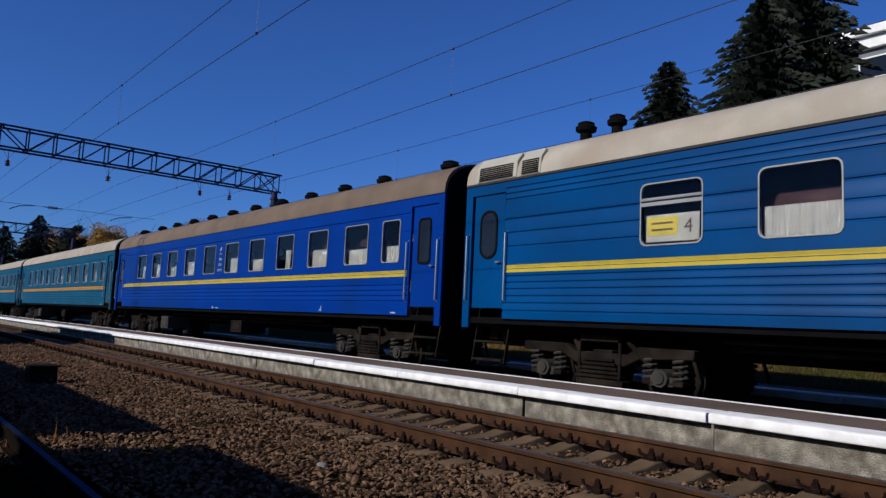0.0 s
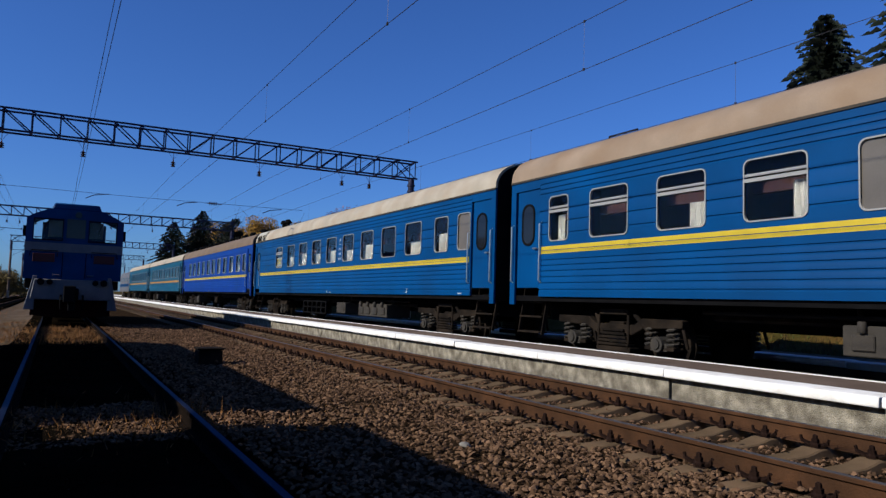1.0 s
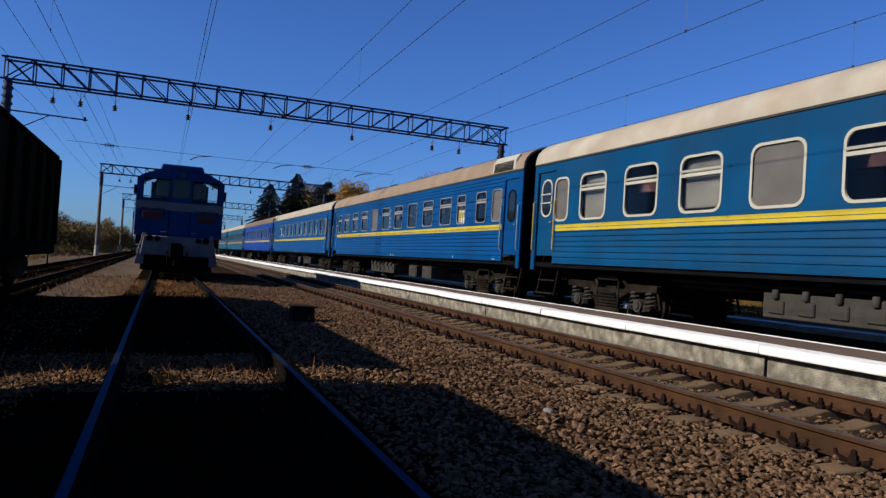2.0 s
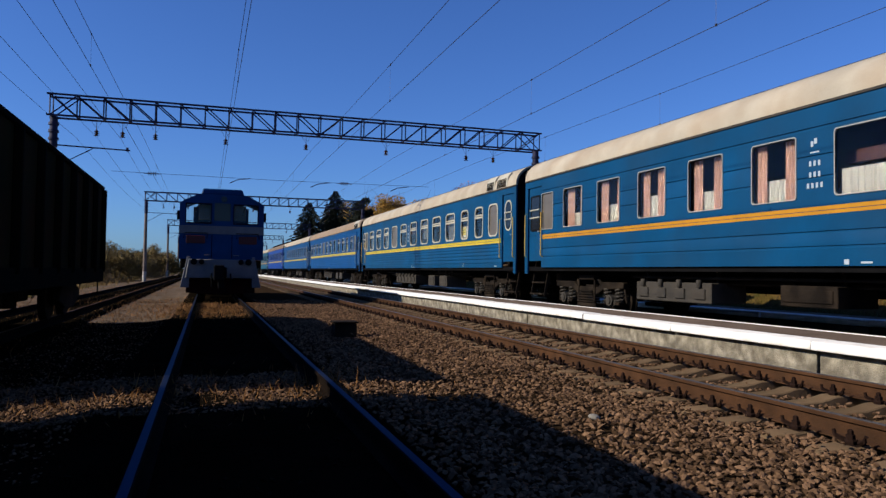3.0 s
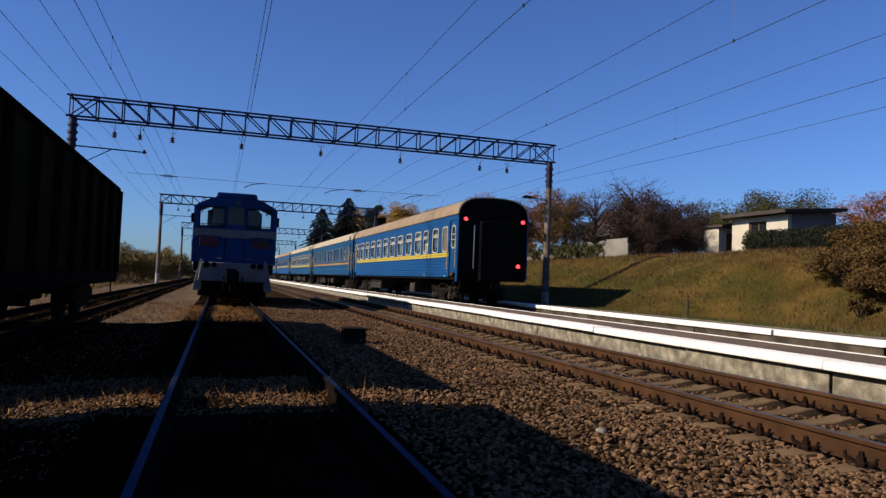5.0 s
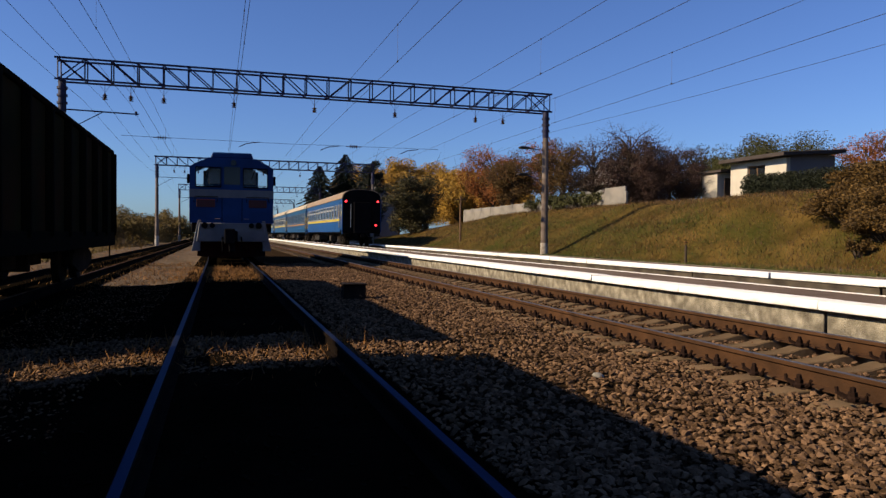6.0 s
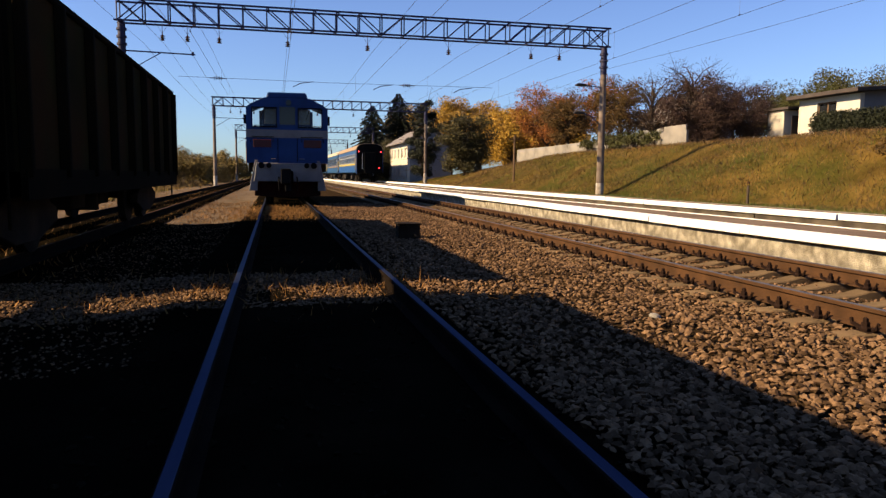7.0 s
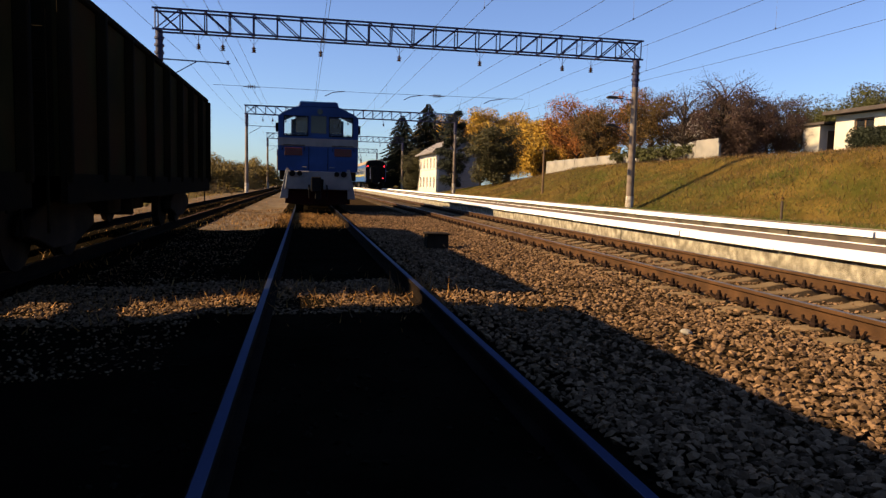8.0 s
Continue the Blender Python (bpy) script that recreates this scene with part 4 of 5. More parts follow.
    stack = [(n_y - 0.02, 3.34, 0.06, 0.09), (n_y + 0.05, 3.3, 0.05, 0.09), (n_y, 3.16, 0.18, 0.025)]
    for w0, zz in ((3, 2.98), (3, 2.80), (4, 2.62)):
        stack += [(n_y + 0.09 * (j - (w0 - 1) / 2), zz, 0.045, 0.085) for j in range(w0)]
    for k, (ym, zm, w, h) in enumerate(style["marks"] + stack):
        marks.box(-HW - 0.006, -HW - 0.003, ym - w / 2, ym + w / 2, zm - h / 2, zm + h / 2)
    tagged(part("lettering", marks, MARK, base, "small white painted markings"), kind="stuff")
    if style.get("tail"):
        for x, z in ((-1.28, 3.74), (1.28, 3.74), (1.12, 1.86)):
            lampr = part("tail_light", Shape().tube([(x, -half - 0.03, z), (x, -half - 0.10, z)], 0.075, 12), LAMP_RED, base, "glowing red tail light")
            part("light_housing", Shape().tube([(x, -half + 0.02, z), (x, -half - 0.06, z)], 0.11, 12), BLACK, lampr)
        part("end_handrail", Shape().tube([(-0.88, -half - 0.06, 1.7), (-0.88, -half - 0.06, 3.5)], 0.025, 6), STEEL_RAIL, base)
    return tagged(base, style["label"], "railway coach", "coaches of the train")


def row(first, count, w, kinds, step=1.835):
    return [(first - step * k, w, kinds[k % len(kinds)]) for k in range(count)]


FULL_LOW = (1.46, 1.60, 1.73, 1.86, 1.98, 2.10)
FULL_UP = (3.56, 3.67, 3.78)
PIER = (2.66, 2.92, 3.18)
NUMBER = [(-6.95, 1.38, 0.09, 0.03), (-7.0, 1.42, 0.03, 0.13), (0.2, 1.37, 0.09, 0.08), (-0.15, 1.36, 0.2, 0.03), (-10.2, 1.36, 0.2, 0.03)]
BOX_B = [(1.0, 3.9, 0.50, 0.98, BLACK, "cage"), (-5.0, -2.55, 0.55, 0.98, UNDER_GREY, True), (-1.2, -0.3, 0.58, 0.98, UNDER_GREY, False)]
BOX_C = [(0.4, 4.0, 0.56, 0.98, UNDER_GREY, True), (-2.6, -1.7, 0.52, 0.98, UNDER_GREY, False), (-4.3, -3.3, 0.52, 0.98, UNDER_GREY, False)]

STYLE_B = dict(seed=2, low=2.52, digit="4", number_y=-1.1, paint=PAINT_B, roof=CREAM_ROOF, end=BLACK, stripe=(2.17, 2.31), stripe_paint=YELLOW, corner=0.10, trim=GREY_TRIM, trim_width=0.022, door="oval", rail=STEEL_RAIL,
               grooves=(FULL_LOW, FULL_UP, PIER), windows=[(7.17, 1.03, "placard")] + row(5.27, 8, 1.05, ("half", "half", "half", "half", "half", "half", "clear", "half"), 1.80) + [(-9.1, 0.75, "half"), (-10.35, 0.62, "frosted")],
               boxes=BOX_B, vent_lift=0.16, vents=[(-0.75, 9.5, 1.0), (-0.75, 8.8, 0.9)], grilles=[(11.0, 1.1), (10.1, 0.5)], marks=NUMBER, label="blue ribbed coach with a cream roof and yellow stripe")
STYLE_C = dict(STYLE_B, seed=3, roof=TAN_ROOF, digit="5", number_y=0.55, windows=[(10.05, 0.62, "vent")] + row(8.5, 9, 1.05, ("vent", "vent", "vent", "frosted", "vent", "vent", "dark", "vent", "vent"), 1.82) + [(-7.5, 0.68, "placard"), (-9.1, 0.72, "vent"), (-10.25, 0.62, "frosted")],
               stripe=(2.24, 2.40), boxes=BOX_C, vents=(), grilles=[(-10.6, 1.5)], roof_loops=(9.0, 3.0, -5.0), label="blue ribbed coach with steel-framed windows and a roof air grille")
STYLE_A = dict(STYLE_B, seed=1, digit="", number_y=-0.16, paint=PAINT_A, roof=BROWN_ROOF, trim_width=0.022, corner=0.06, door="tall", grooves=((1.62, 1.74, 1.86, 1.98), (3.58,), ()),
               windows=row(8.19, 9, 0.98, ("clear", "half", "half", "half", "clear", "half", "half", "clear", "half"), 1.855) + [(-8.52, 1.0, "half"), (-9.98, 0.66, "half")],
               vent_lift=0.0, vents=[(-0.75, -11.0, 1.2)] + [(-0.75, -8.4 + 1.88 * k, 1.1) for k in range(10)] + [(-0.75, 10.9, 1.2)], grilles=(), boxes=[(5.2, 6.0, 0.5, 0.98, UNDER_GREY, False), (-1.6, -0.8, 0.6, 0.98, UNDER, False)], label="royal blue coach with a brown roof and roof vents")
STYLE_D = dict(STYLE_B, low=WIN_LOW, seed=4, digit="", number_y=0.9, paint=PAINT_E, corner=0.17, trim=CREAM_TRIM, trim_width=0.05, door="oval_bars", rail=RAIL_YELLOW, stripe=(2.14, 2.30), grooves=(FULL_LOW, (), ()),
               windows=[(10.4, 0.6, "frosted"), (9.0, 1.0, "blind")] + row(7.2, 8, 1.05, ("vent", "blind", "frosted", "vent", "vent", "blind", "vent", "blind"), 1.8) + [(-7.1, 0.72, "placard"), (-8.6, 0.72, "vent"), (-9.95, 0.74, "frosted")],
               grilles=[(-10.7, 0.9), (-9.7, 0.7)], vents=(), boxes=BOX_C, label="blue coach with rounded cream-framed windows and yellow handrails")
STYLE_E = dict(STYLE_B, low=WIN_LOW, seed=5, digit="", number_y=0.8, paint=PAINT_E, corner=0.05, trim=GREY_TRIM, trim_width=0.02, door="rect_bars", rail=RAIL_YELLOW, stripe=(2.14, 2.27), stripe_paint=ORANGE, grooves=((1.62, 1.86), (3.56,), (2.75, 3.1)),
               windows=[(10.35, 0.7, "frosted")] + row(8.85, 9, 1.0, ("pink", "pink", "pink", "pink", "pink", "half", "pink", "pink", "pink"), 1.79) + [(-7.05, 0.72, "half"), (-8.55, 0.74, "placard"), (-10.05, 0.76, "frosted")],
               grilles=[(-10.7, 0.75)], vents=(), roof_loops=(-6.0, -7.2, -8.3), antenna=-10.3, boxes=[(3.6, 6.2, 0.56, 0.98, UNDER_GREY, True), (-1.4, -0.3, 0.6, 0.98, UNDER_GREY, False), (0.6, 1.8, 0.62, 0.98, UNDER, False)], label="worn blue coach with an orange stripe and pink curtains")
STYLE_F = dict(STYLE_D, seed=6, number_y=0.84, paint=PAINT_B, stripe=(2.18, 2.36), windows=[(10.25, 0.62, "blind")] + [(8.72 - 1.8 * k, 1.08, ("blind", "blind", "vent", "blind", "vent", "vent", "blind", "vent", "blind")[k]) for k in range(9)] + [(-7.09, 0.74, "placard"), (-8.66, 0.82, "blind"), (-10.1, 0.7, "frosted")],
               grilles=(), roof=TAN_ROOF, boxes=[(3.5, 6.4, 0.56, 0.98, UNDER_GREY, True), (-4.4, -3.5, 0.52, 0.98, UNDER_GREY, False)], tail=True, label="last blue coach with cream-framed windows and red lights")
STYLE_T = dict(STYLE_A, seed=7, paint=PAINT_T, roof=CREAM_ROOF, stripe=(2.1, 2.26), stripe_paint=ORANGE, vents=(), label="faded teal coach with an orange stripe")

TRAIN = []


def train():
    for n, style in ((-0.5, STYLE_B), (-1.5, STYLE_C), (-2.5, STYLE_D), (-3.5, STYLE_E), (-4.5, STYLE_F), (0.5, STYLE_A)):
        TRAIN.append((passenger_car(style), n * PITCH))
    teal = passenger_car(STYLE_T)
    TRAIN.append((teal, 1.5 * PITCH))
    TRAIN.append((copy_thing(teal, pose(0, 0, 0)), 2.5 * PITCH))


train()


def train_locomotive():
    base = new("electric_locomotive")
    L = 8.0
    sh = Shape().prism([(-1.5, 1.1), (1.5, 1.1), (1.5, 3.6), (1.25, 4.1), (-1.25, 4.1), (-1.5, 3.6)], "y", -L, L)
    part("body", sh, LOCO_GREY, base, "pale grey-blue locomotive body", bevel=0.08)
    part("stripe", Shape().box(-1.508, -1.503, -L + 0.2, L - 0.2, 1.9, 2.3), LOCO_BLUE, base, "blue band")
    for k in range(5):
        y = -5.6 + 2.8 * k
        part("window", Shape().prism(rounded(y, 3.0, 0.9, 0.55, 0.1), "x", -1.512, -1.503), DARK_GLASS, base)
    for y in (-4.8, 4.8):
        bogie(base, y)
        pan = Shape().tube([(-0.6, y, 4.1), (-0.5, y + 0.9, 4.55), (-0.6, y, 5.0)], 0.03, 6).tube([(0.6, y, 4.1), (0.5, y + 0.9, 4.55), (0.6, y, 5.0)], 0.03, 6).tube([(-0.85, y, 5.02), (0.85, y, 5.02)], 0.03, 6)
        part("pantograph", pan, TRUSS, base)
    TRAIN.append((tagged(base, "pale grey electric locomotive hauling the coaches", "locomotive"), 3 * PITCH + 8.9))


train_locomotive()

# ---- diesel locomotive on the next track ----


def diesel():
    base = new("diesel_locomotive")
    y0, y1, yh = 0.0, 2.6, 11.2
    outline = [(-1.55, 1.5), (1.55, 1.5), (1.55, 3.15), (1.38, 3.75), (0.85, 4.0), (-0.85, 4.0), (-1.38, 3.75), (-1.55, 3.15)]
    walls = Shape()
    low = [(-1.55, 1.5), (1.55, 1.5), (1.55, 2.88), (-1.55, 2.88)]
    walls.prism(low, "y", y0, y0 + 0.08)
    for a, b in ((-1.55, -1.32), (-0.42, 0.42), (1.32, 1.55)):
        walls.box(a, b, y0, y0 + 0.08, 2.88, 3.62)
    walls.prism([(-1.55, 3.62), (1.55, 3.62)] + [(1.38, 3.75), (0.85, 4.0), (-0.85, 4.0), (-1.38, 3.75)], "y", y0, y0 + 0.08)
    for s in (-1, 1):
        walls.box(min(s * 1.47, s * 1.55), max(s * 1.47, s * 1.55), y0 + 0.08, y1, 1.5, 2.98)
        walls.box(min(s * 1.47, s * 1.55), max(s * 1.47, s * 1.55), y1 - 0.4, y1, 2.98, 3.6)
    walls.box(-1.55, 1.55, y1 - 0.06, y1, 1.5, 2.98)
    walls.box(-1.1, 1.1, y1 - 0.06, y1, 2.98, 3.7)
    part("cab", walls, LOCO_BLUE, base, "blue driving cab")
    part("cab_roof", Shape().prism([(-1.55, 3.6), (-1.38, 3.76), (-0.85, 4.01), (0.85, 4.01), (1.38, 3.76), (1.55, 3.6), (1.38, 3.66), (0.85, 3.9), (-0.85, 3.9), (-1.38, 3.66)], "y", y0 + 0.08, y1 + 0.1), LOCO_BLUE, base)
    part("roof_cap", Shape().prism([(-0.80, 3.99), (0.80, 3.99), (0.72, 4.22), (-0.72, 4.22)], "y", y0 + 0.05, yh - 2), LOCO_BLUE, base, "raised roof cap", bevel=0.04)
    part("hood", Shape().prism([(-1.08, 1.5), (1.08, 1.5), (1.08, 3.6), (0.8, 3.95), (-0.8, 3.95), (-1.08, 3.6)], "y", y1, yh), LOCO_BLUE, base, "engine hood behind the cab", bevel=0.05)
    part("band", Shape().box(-1.56, 1.56, y0 - 0.008, y0 - 0.003, 2.47, 2.78), LOCO_GREY, base, "pale band under the windows")
    for s in (-1, 1):
        cx = s * 0.87
        fr = part("window_frame", Shape().box(cx - 0.47, cx + 0.47, y0 - 0.02, y0 + 0.02, 2.86, 2.9).box(cx - 0.47, cx + 0.47, y0 - 0.02, y0 + 0.02, 3.60, 3.64).box(cx - 0.47, cx - 0.44, y0 - 0.02, y0 + 0.02, 2.9, 3.6).box(cx + 0.44, cx + 0.47, y0 - 0.02, y0 + 0.02, 2.9, 3.6), BLACK, base)
        pane = part("pane", Shape().box(cx - 0.45, cx + 0.45, y0 + 0.03, y0 + 0.036, 2.88, 3.62), PANE, fr, "cab window glass")
        pane.visible_shadow = False
        part("wiper", Shape().tube([(cx, y0 - 0.03, 3.62), (cx - 0.15, y0 - 0.04, 3.2)], 0.012, 5), BLACK, fr)
        part("marker_panel", Shape().box(s * 0.96 - 0.34, s * 0.96 + 0.34, y0 - 0.03, y0 - 0.003, 2.10, 2.40), LOCO_RED, base, "dark red marker panel", bevel=0.01)
        part("front_handrail", Shape().tube([(s * 0.55, y0, 2.3), (s * 0.52, y0 - 0.07, 2.5), (s * 1.35, y0 - 0.07, 2.5), (s * 1.4, y0, 2.3)], 0.018, 6), BLACK, base)
        part("headlight", Shape().tube([(s * 1.0, y0 - 0.02, 1.40), (s * 1.0, y0 - 0.14, 1.40)], 0.12, 14), BLACK, base, "dark buffer-beam light")
        part("headlight", Shape().tube([(s * 0.72, y0 - 0.02, 1.40), (s * 0.72, y0 - 0.14, 1.40)], 0.10, 14), BLACK, base)
        part("side_ladder", Shape().prism([(s * 1.12, 1.6), (s * 1.24, 1.6), (s * 1.48, 0.42), (s * 1.16, 0.42)], "y", y0 - 0.02, y0 + 0.06), LOCO_GREY, base, "pale sloping step plate", bevel=0.01)
        part("mirror", Shape().box(s * 1.6 - 0.05, s * 1.6 + 0.05, y0 + 0.2, y0 + 0.26, 3.0, 3.35), BLACK, base)
        # Added pale panel gives the cab glass its grey reflection.
        part("sun_visor", Shape().box(cx - 0.22 * s - 0.22, cx - 0.22 * s + 0.24, y0 + 0.30, y0 + 0.32, 3.02, 3.60), LOCO_GREY, fr, "added pale panel standing for reflections in the cab glass", bevel=0.006)
        part("door_seam", Shape().box(s * 0.37 - 0.012, s * 0.37 + 0.012, y0 - 0.012, y0 - 0.003, 1.55, 2.46), BLACK, base)
        part("grab_handle", Shape().tube([(s * 0.45, y0, 1.66), (s * 0.45, y0 - 0.06, 1.66), (s * 0.62, y0 - 0.06, 1.66), (s * 0.62, y0, 1.66)], 0.016, 6), LOCO_GREY, base, "pale grab handle")
    part("door_strip", Shape().box(-0.30, 0.30, y0 - 0.015, y0 - 0.003, 2.98, 3.66), DARK_GLASS, base, "dark middle pane")
    part("searchlight", Shape().tube([(0.05, y0 - 0.06, 3.82), (0.05, y0 + 0.1, 3.82)], 0.11, 14), DARK_GLASS, base, "round searchlight")
    part("buffer_beam", Shape().prism([(-1.3, 0.78), (1.3, 0.78), (1.2, 1.5), (-1.2, 1.5)], "y", y0 - 0.04, y0 + 0.3), LOCO_GREY, base, "pale grey buffer beam", bevel=0.02)
    part("pilot", Shape().prism([(-1.28, 0.22), (-0.5, 0.16), (0.5, 0.16), (1.28, 0.22), (1.25, 0.775), (-1.25, 0.775)], "y", y0 + 0.25, y0 + 0.35), PILOT_RED, base, "dull dark red pilot plate", bevel=0.02)
    part("coupler", Shape().box(-0.2, 0.2, y0 - 0.45, y0 + 0.2, 0.78, 1.2).box(-0.28, 0.1, y0 - 0.75, y0 - 0.4, 0.7, 1.28).box(-0.12, 0.12, y0 - 0.5, y0 - 0.1, 0.4, 0.78), BLACK, base, "heavy black coupler", bevel=0.03)
    for s in (-1, 1):
        part("brake_hose", Shape().tube([(s * 0.35, y0 - 0.05, 0.95), (s * 0.36, y0 - 0.25, 0.75), (s * 0.34, y0 - 0.22, 0.45)], 0.03, 6), BLACK, base)
    part("frame", Shape().box(-1.5, 1.5, y0 + 0.3, yh + 3, 1.15, 1.5), UNDER, base, "dark running frame", bevel=0.02)
    part("fuel_tank", Shape().box(-1.3, 1.3, 4.6, 7.4, 0.35, 1.1), UNDER, base, bevel=0.08)
    for y in (2.4, 10.2):
        bogie(base, y)
    base.matrix_basis = pose(0.1, 28.6, 0)
    tagged(base, "blue diesel locomotive with a pale band standing on the track", "locomotive")


diesel()

# ---- freight wagons ----


def gondola():
    base = new("gondola_wagon")
    a, b = -5.8, 5.8
    x, z0, z1 = 1.53, 1.10, 3.10
    body = part("wagon_floor", Shape().box(-x + 0.05, x - 0.05, a + 0.05, b - 0.05, z0, z0 + 0.08), WAGON, base, "wagon floor in the shade-darkened wagon colour")
    part("side_wall", Shape().box(x - 0.05, x, a, b, z0, z1), WAGON_PANEL, base, "olive side panels with rust patches, shade put into the colour")
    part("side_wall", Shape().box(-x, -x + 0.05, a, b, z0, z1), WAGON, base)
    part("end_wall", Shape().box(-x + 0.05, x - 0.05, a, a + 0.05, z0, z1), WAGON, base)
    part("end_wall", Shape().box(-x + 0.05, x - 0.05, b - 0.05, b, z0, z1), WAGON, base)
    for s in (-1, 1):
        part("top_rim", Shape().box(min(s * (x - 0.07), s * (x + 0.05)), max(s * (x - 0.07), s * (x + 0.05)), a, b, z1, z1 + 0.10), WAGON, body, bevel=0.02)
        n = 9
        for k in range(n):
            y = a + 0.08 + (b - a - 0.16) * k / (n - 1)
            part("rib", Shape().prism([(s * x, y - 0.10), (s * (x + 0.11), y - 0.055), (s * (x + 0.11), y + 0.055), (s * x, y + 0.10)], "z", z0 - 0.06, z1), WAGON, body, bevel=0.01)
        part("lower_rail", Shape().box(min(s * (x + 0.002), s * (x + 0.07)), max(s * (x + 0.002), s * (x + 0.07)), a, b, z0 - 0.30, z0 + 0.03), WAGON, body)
    for y, s in ((a, -1), (b, 1)):
        for xx in (-1.0, -0.35, 0.35, 1.0):
            part("end_rib", Shape().box(xx - 0.06, xx + 0.06, min(y, y + s * 0.08), max(y, y + s * 0.08), z0, z1), WAGON, body)
        lad = Shape()
        for k in range(5):
            lad.tube([(1.05, y + s * 0.14, 1.3 + 0.33 * k), (1.45, y + s * 0.14, 1.3 + 0.33 * k)], 0.014, 5)
        lad.tube([(1.05, y + s * 0.14, 0.7), (1.05, y + s * 0.14, 2.8)], 0.018, 5).tube([(1.45, y + s * 0.14, 0.5), (1.45, y + s * 0.14, 2.8)], 0.018, 5)
        part("ladder", lad, WAGON, base)
        part("coupler", Shape().box(-0.15, 0.15, min(y, y + s * 0.5), max(y, y + s * 0.5), 0.86, 1.12), UNDER, base, bevel=0.03)
    part("centre_sill", Shape().box(-0.25, 0.25, a, b, 0.75, z0 - 0.004).box(-1.3, 1.3, -0.1, 0.1, 0.9, z0 - 0.16), UNDER, base)
    part("brake_gear", Shape().box(0.3, 0.9, -1.4, -0.6, 0.5, 0.9).box(-0.6, 0.6, 1.8, 2.6, 0.45, 0.95).box(-0.9, 0.9, -2.75, -2.6, 0.4, 0.95).box(-0.9, 0.9, 0.2, 0.35, 0.4, 0.95).tube([(0.5, -4, 0.7), (0.5, 4, 0.7)], 0.03, 6).box(-0.9, -0.3, 0.5, 1.6, 0.55, 0.9), UNDER, base, bevel=0.02)
    for y in (-4.25, 4.25):
        fr = Shape()
        for s in (-1, 1):
            fr.prism([(-1.25, 0.42), (-1.2, 0.62), (-0.6, 0.80), (0.6, 0.80), (1.2, 0.62), (1.25, 0.42), (0.95, 0.36), (0.45, 0.22), (-0.45, 0.22), (-0.95, 0.36)], "x", s * 1.03 - 0.08, s * 1.03 + 0.08)
        fr.box(-1.0, 1.0, -0.2, 0.2, 0.5, 0.75)
        bg = part("bogie_frame", fr, UNDER, base, bevel=0.015)
        bg.location = (0, y, 0)
        for dy in (-0.92, 0.92):
            for s in (-1, 1):
                shared("wheel", BOGIE["wheel"], bg, pose(s * 0.796, dy, 0.475, 0, 0, 0 if s > 0 else 180))
    return tagged(base, "dark rusty open-top freight wagon standing on the siding", "freight wagon", "wagons on the siding")


wagon = gondola()
wagon.matrix_basis = pose(TRACK_X["siding"], 14.02, -0.02)
copy_thing(wagon, pose(TRACK_X["siding"], 1.40, -0.02))
copy_thing(wagon, pose(TRACK_X["siding"], -11.2, -0.02))

# ---- plants ----


def leaf_cloud(sh, rng, centre, radii, count, size, droop=0.0):
    """Small leaves scattered through one bough's volume, thicker towards its skin."""
    for _ in range(count):
        d = Vector((rng.gauss(0, 1), rng.gauss(0, 1), rng.gauss(0, 1))).normalized() * rng.random() ** 0.45
        p = Vector(centre) + Vector((d.x * radii[0], d.y * radii[1], d.z * radii[2]))
        u = Vector((rng.gauss(0, 1), rng.gauss(0, 1), rng.gauss(0, 0.7) - droop)).normalized() * size * rng.uniform(0.6, 1.3)
        w = u.cross(Vector((rng.gauss(0, 1), rng.gauss(0, 1), rng.gauss(0, 1)))).normalized() * size * rng.uniform(0.35, 0.6)
        sh.add([p - u, p + w, p + u, p - w], [(0, 1, 2, 3)])


def broadleaf(name, label, h, spread, leaf_mat, seed, boughs=26, leaves=150, size=0.16, fill=1.0, trunk_part=0.28):
    rng = random.Random(seed)
    base = new(name)
    wood, crown = Shape(), Shape()
    top = Vector((rng.uniform(-0.3, 0.3), rng.uniform(-0.3, 0.3), h * 0.8))
    wood.tube([(0, 0, -0.4), (0.05, 0, h * trunk_part), tuple(top * 0.75), tuple(top)], 0.03 * h, 8, 0.006 * h)
    for k in range(boughs):
        z = h * (trunk_part + (0.95 - trunk_part) * ((k + 0.5) / boughs))
        a = k * 2.4 + rng.uniform(-0.5, 0.5)
        prof = math.sin(math.pi * min(1, max(0.12, (z / h - trunk_part * 0.7) / (1.08 - trunk_part * 0.7)))) ** 0.6
        r = spread * prof * rng.uniform(0.45, 1.0)
        tip = Vector((r * math.cos(a), r * math.sin(a), z + rng.uniform(-0.05, 0.12) * h))
        root = Vector((0, 0, max(h * trunk_part * 0.8, z - r * 0.7)))
        mid = (root + tip) / 2 + Vector((0, 0, 0.06 * h))
        wood.tube([root, mid, tip], 0.010 * h, 5, 0.002 * h)
        for q in range(4):
            e = tip + Vector((rng.gauss(0, 1), rng.gauss(0, 1), rng.gauss(0.3, 0.7))) * 0.13 * h
            wood.tube([mid.lerp(tip, rng.uniform(0.2, 1)), e], 0.0035 * h, 3, 0.001 * h)
        k2 = spread * rng.uniform(0.22, 0.42)
        leaf_cloud(crown, rng, tip, (k2, k2, k2 * 0.75), int(leaves * fill), size)
        leaf_cloud(crown, rng, mid, (k2 * 0.7, k2 * 0.7, k2 * 0.55), int(leaves * fill * 0.4), size)
    part("trunk", wood, BARK, base)
    part("crown", crown, leaf_mat, base, smooth=0)
    return tagged(base, label, "tree")


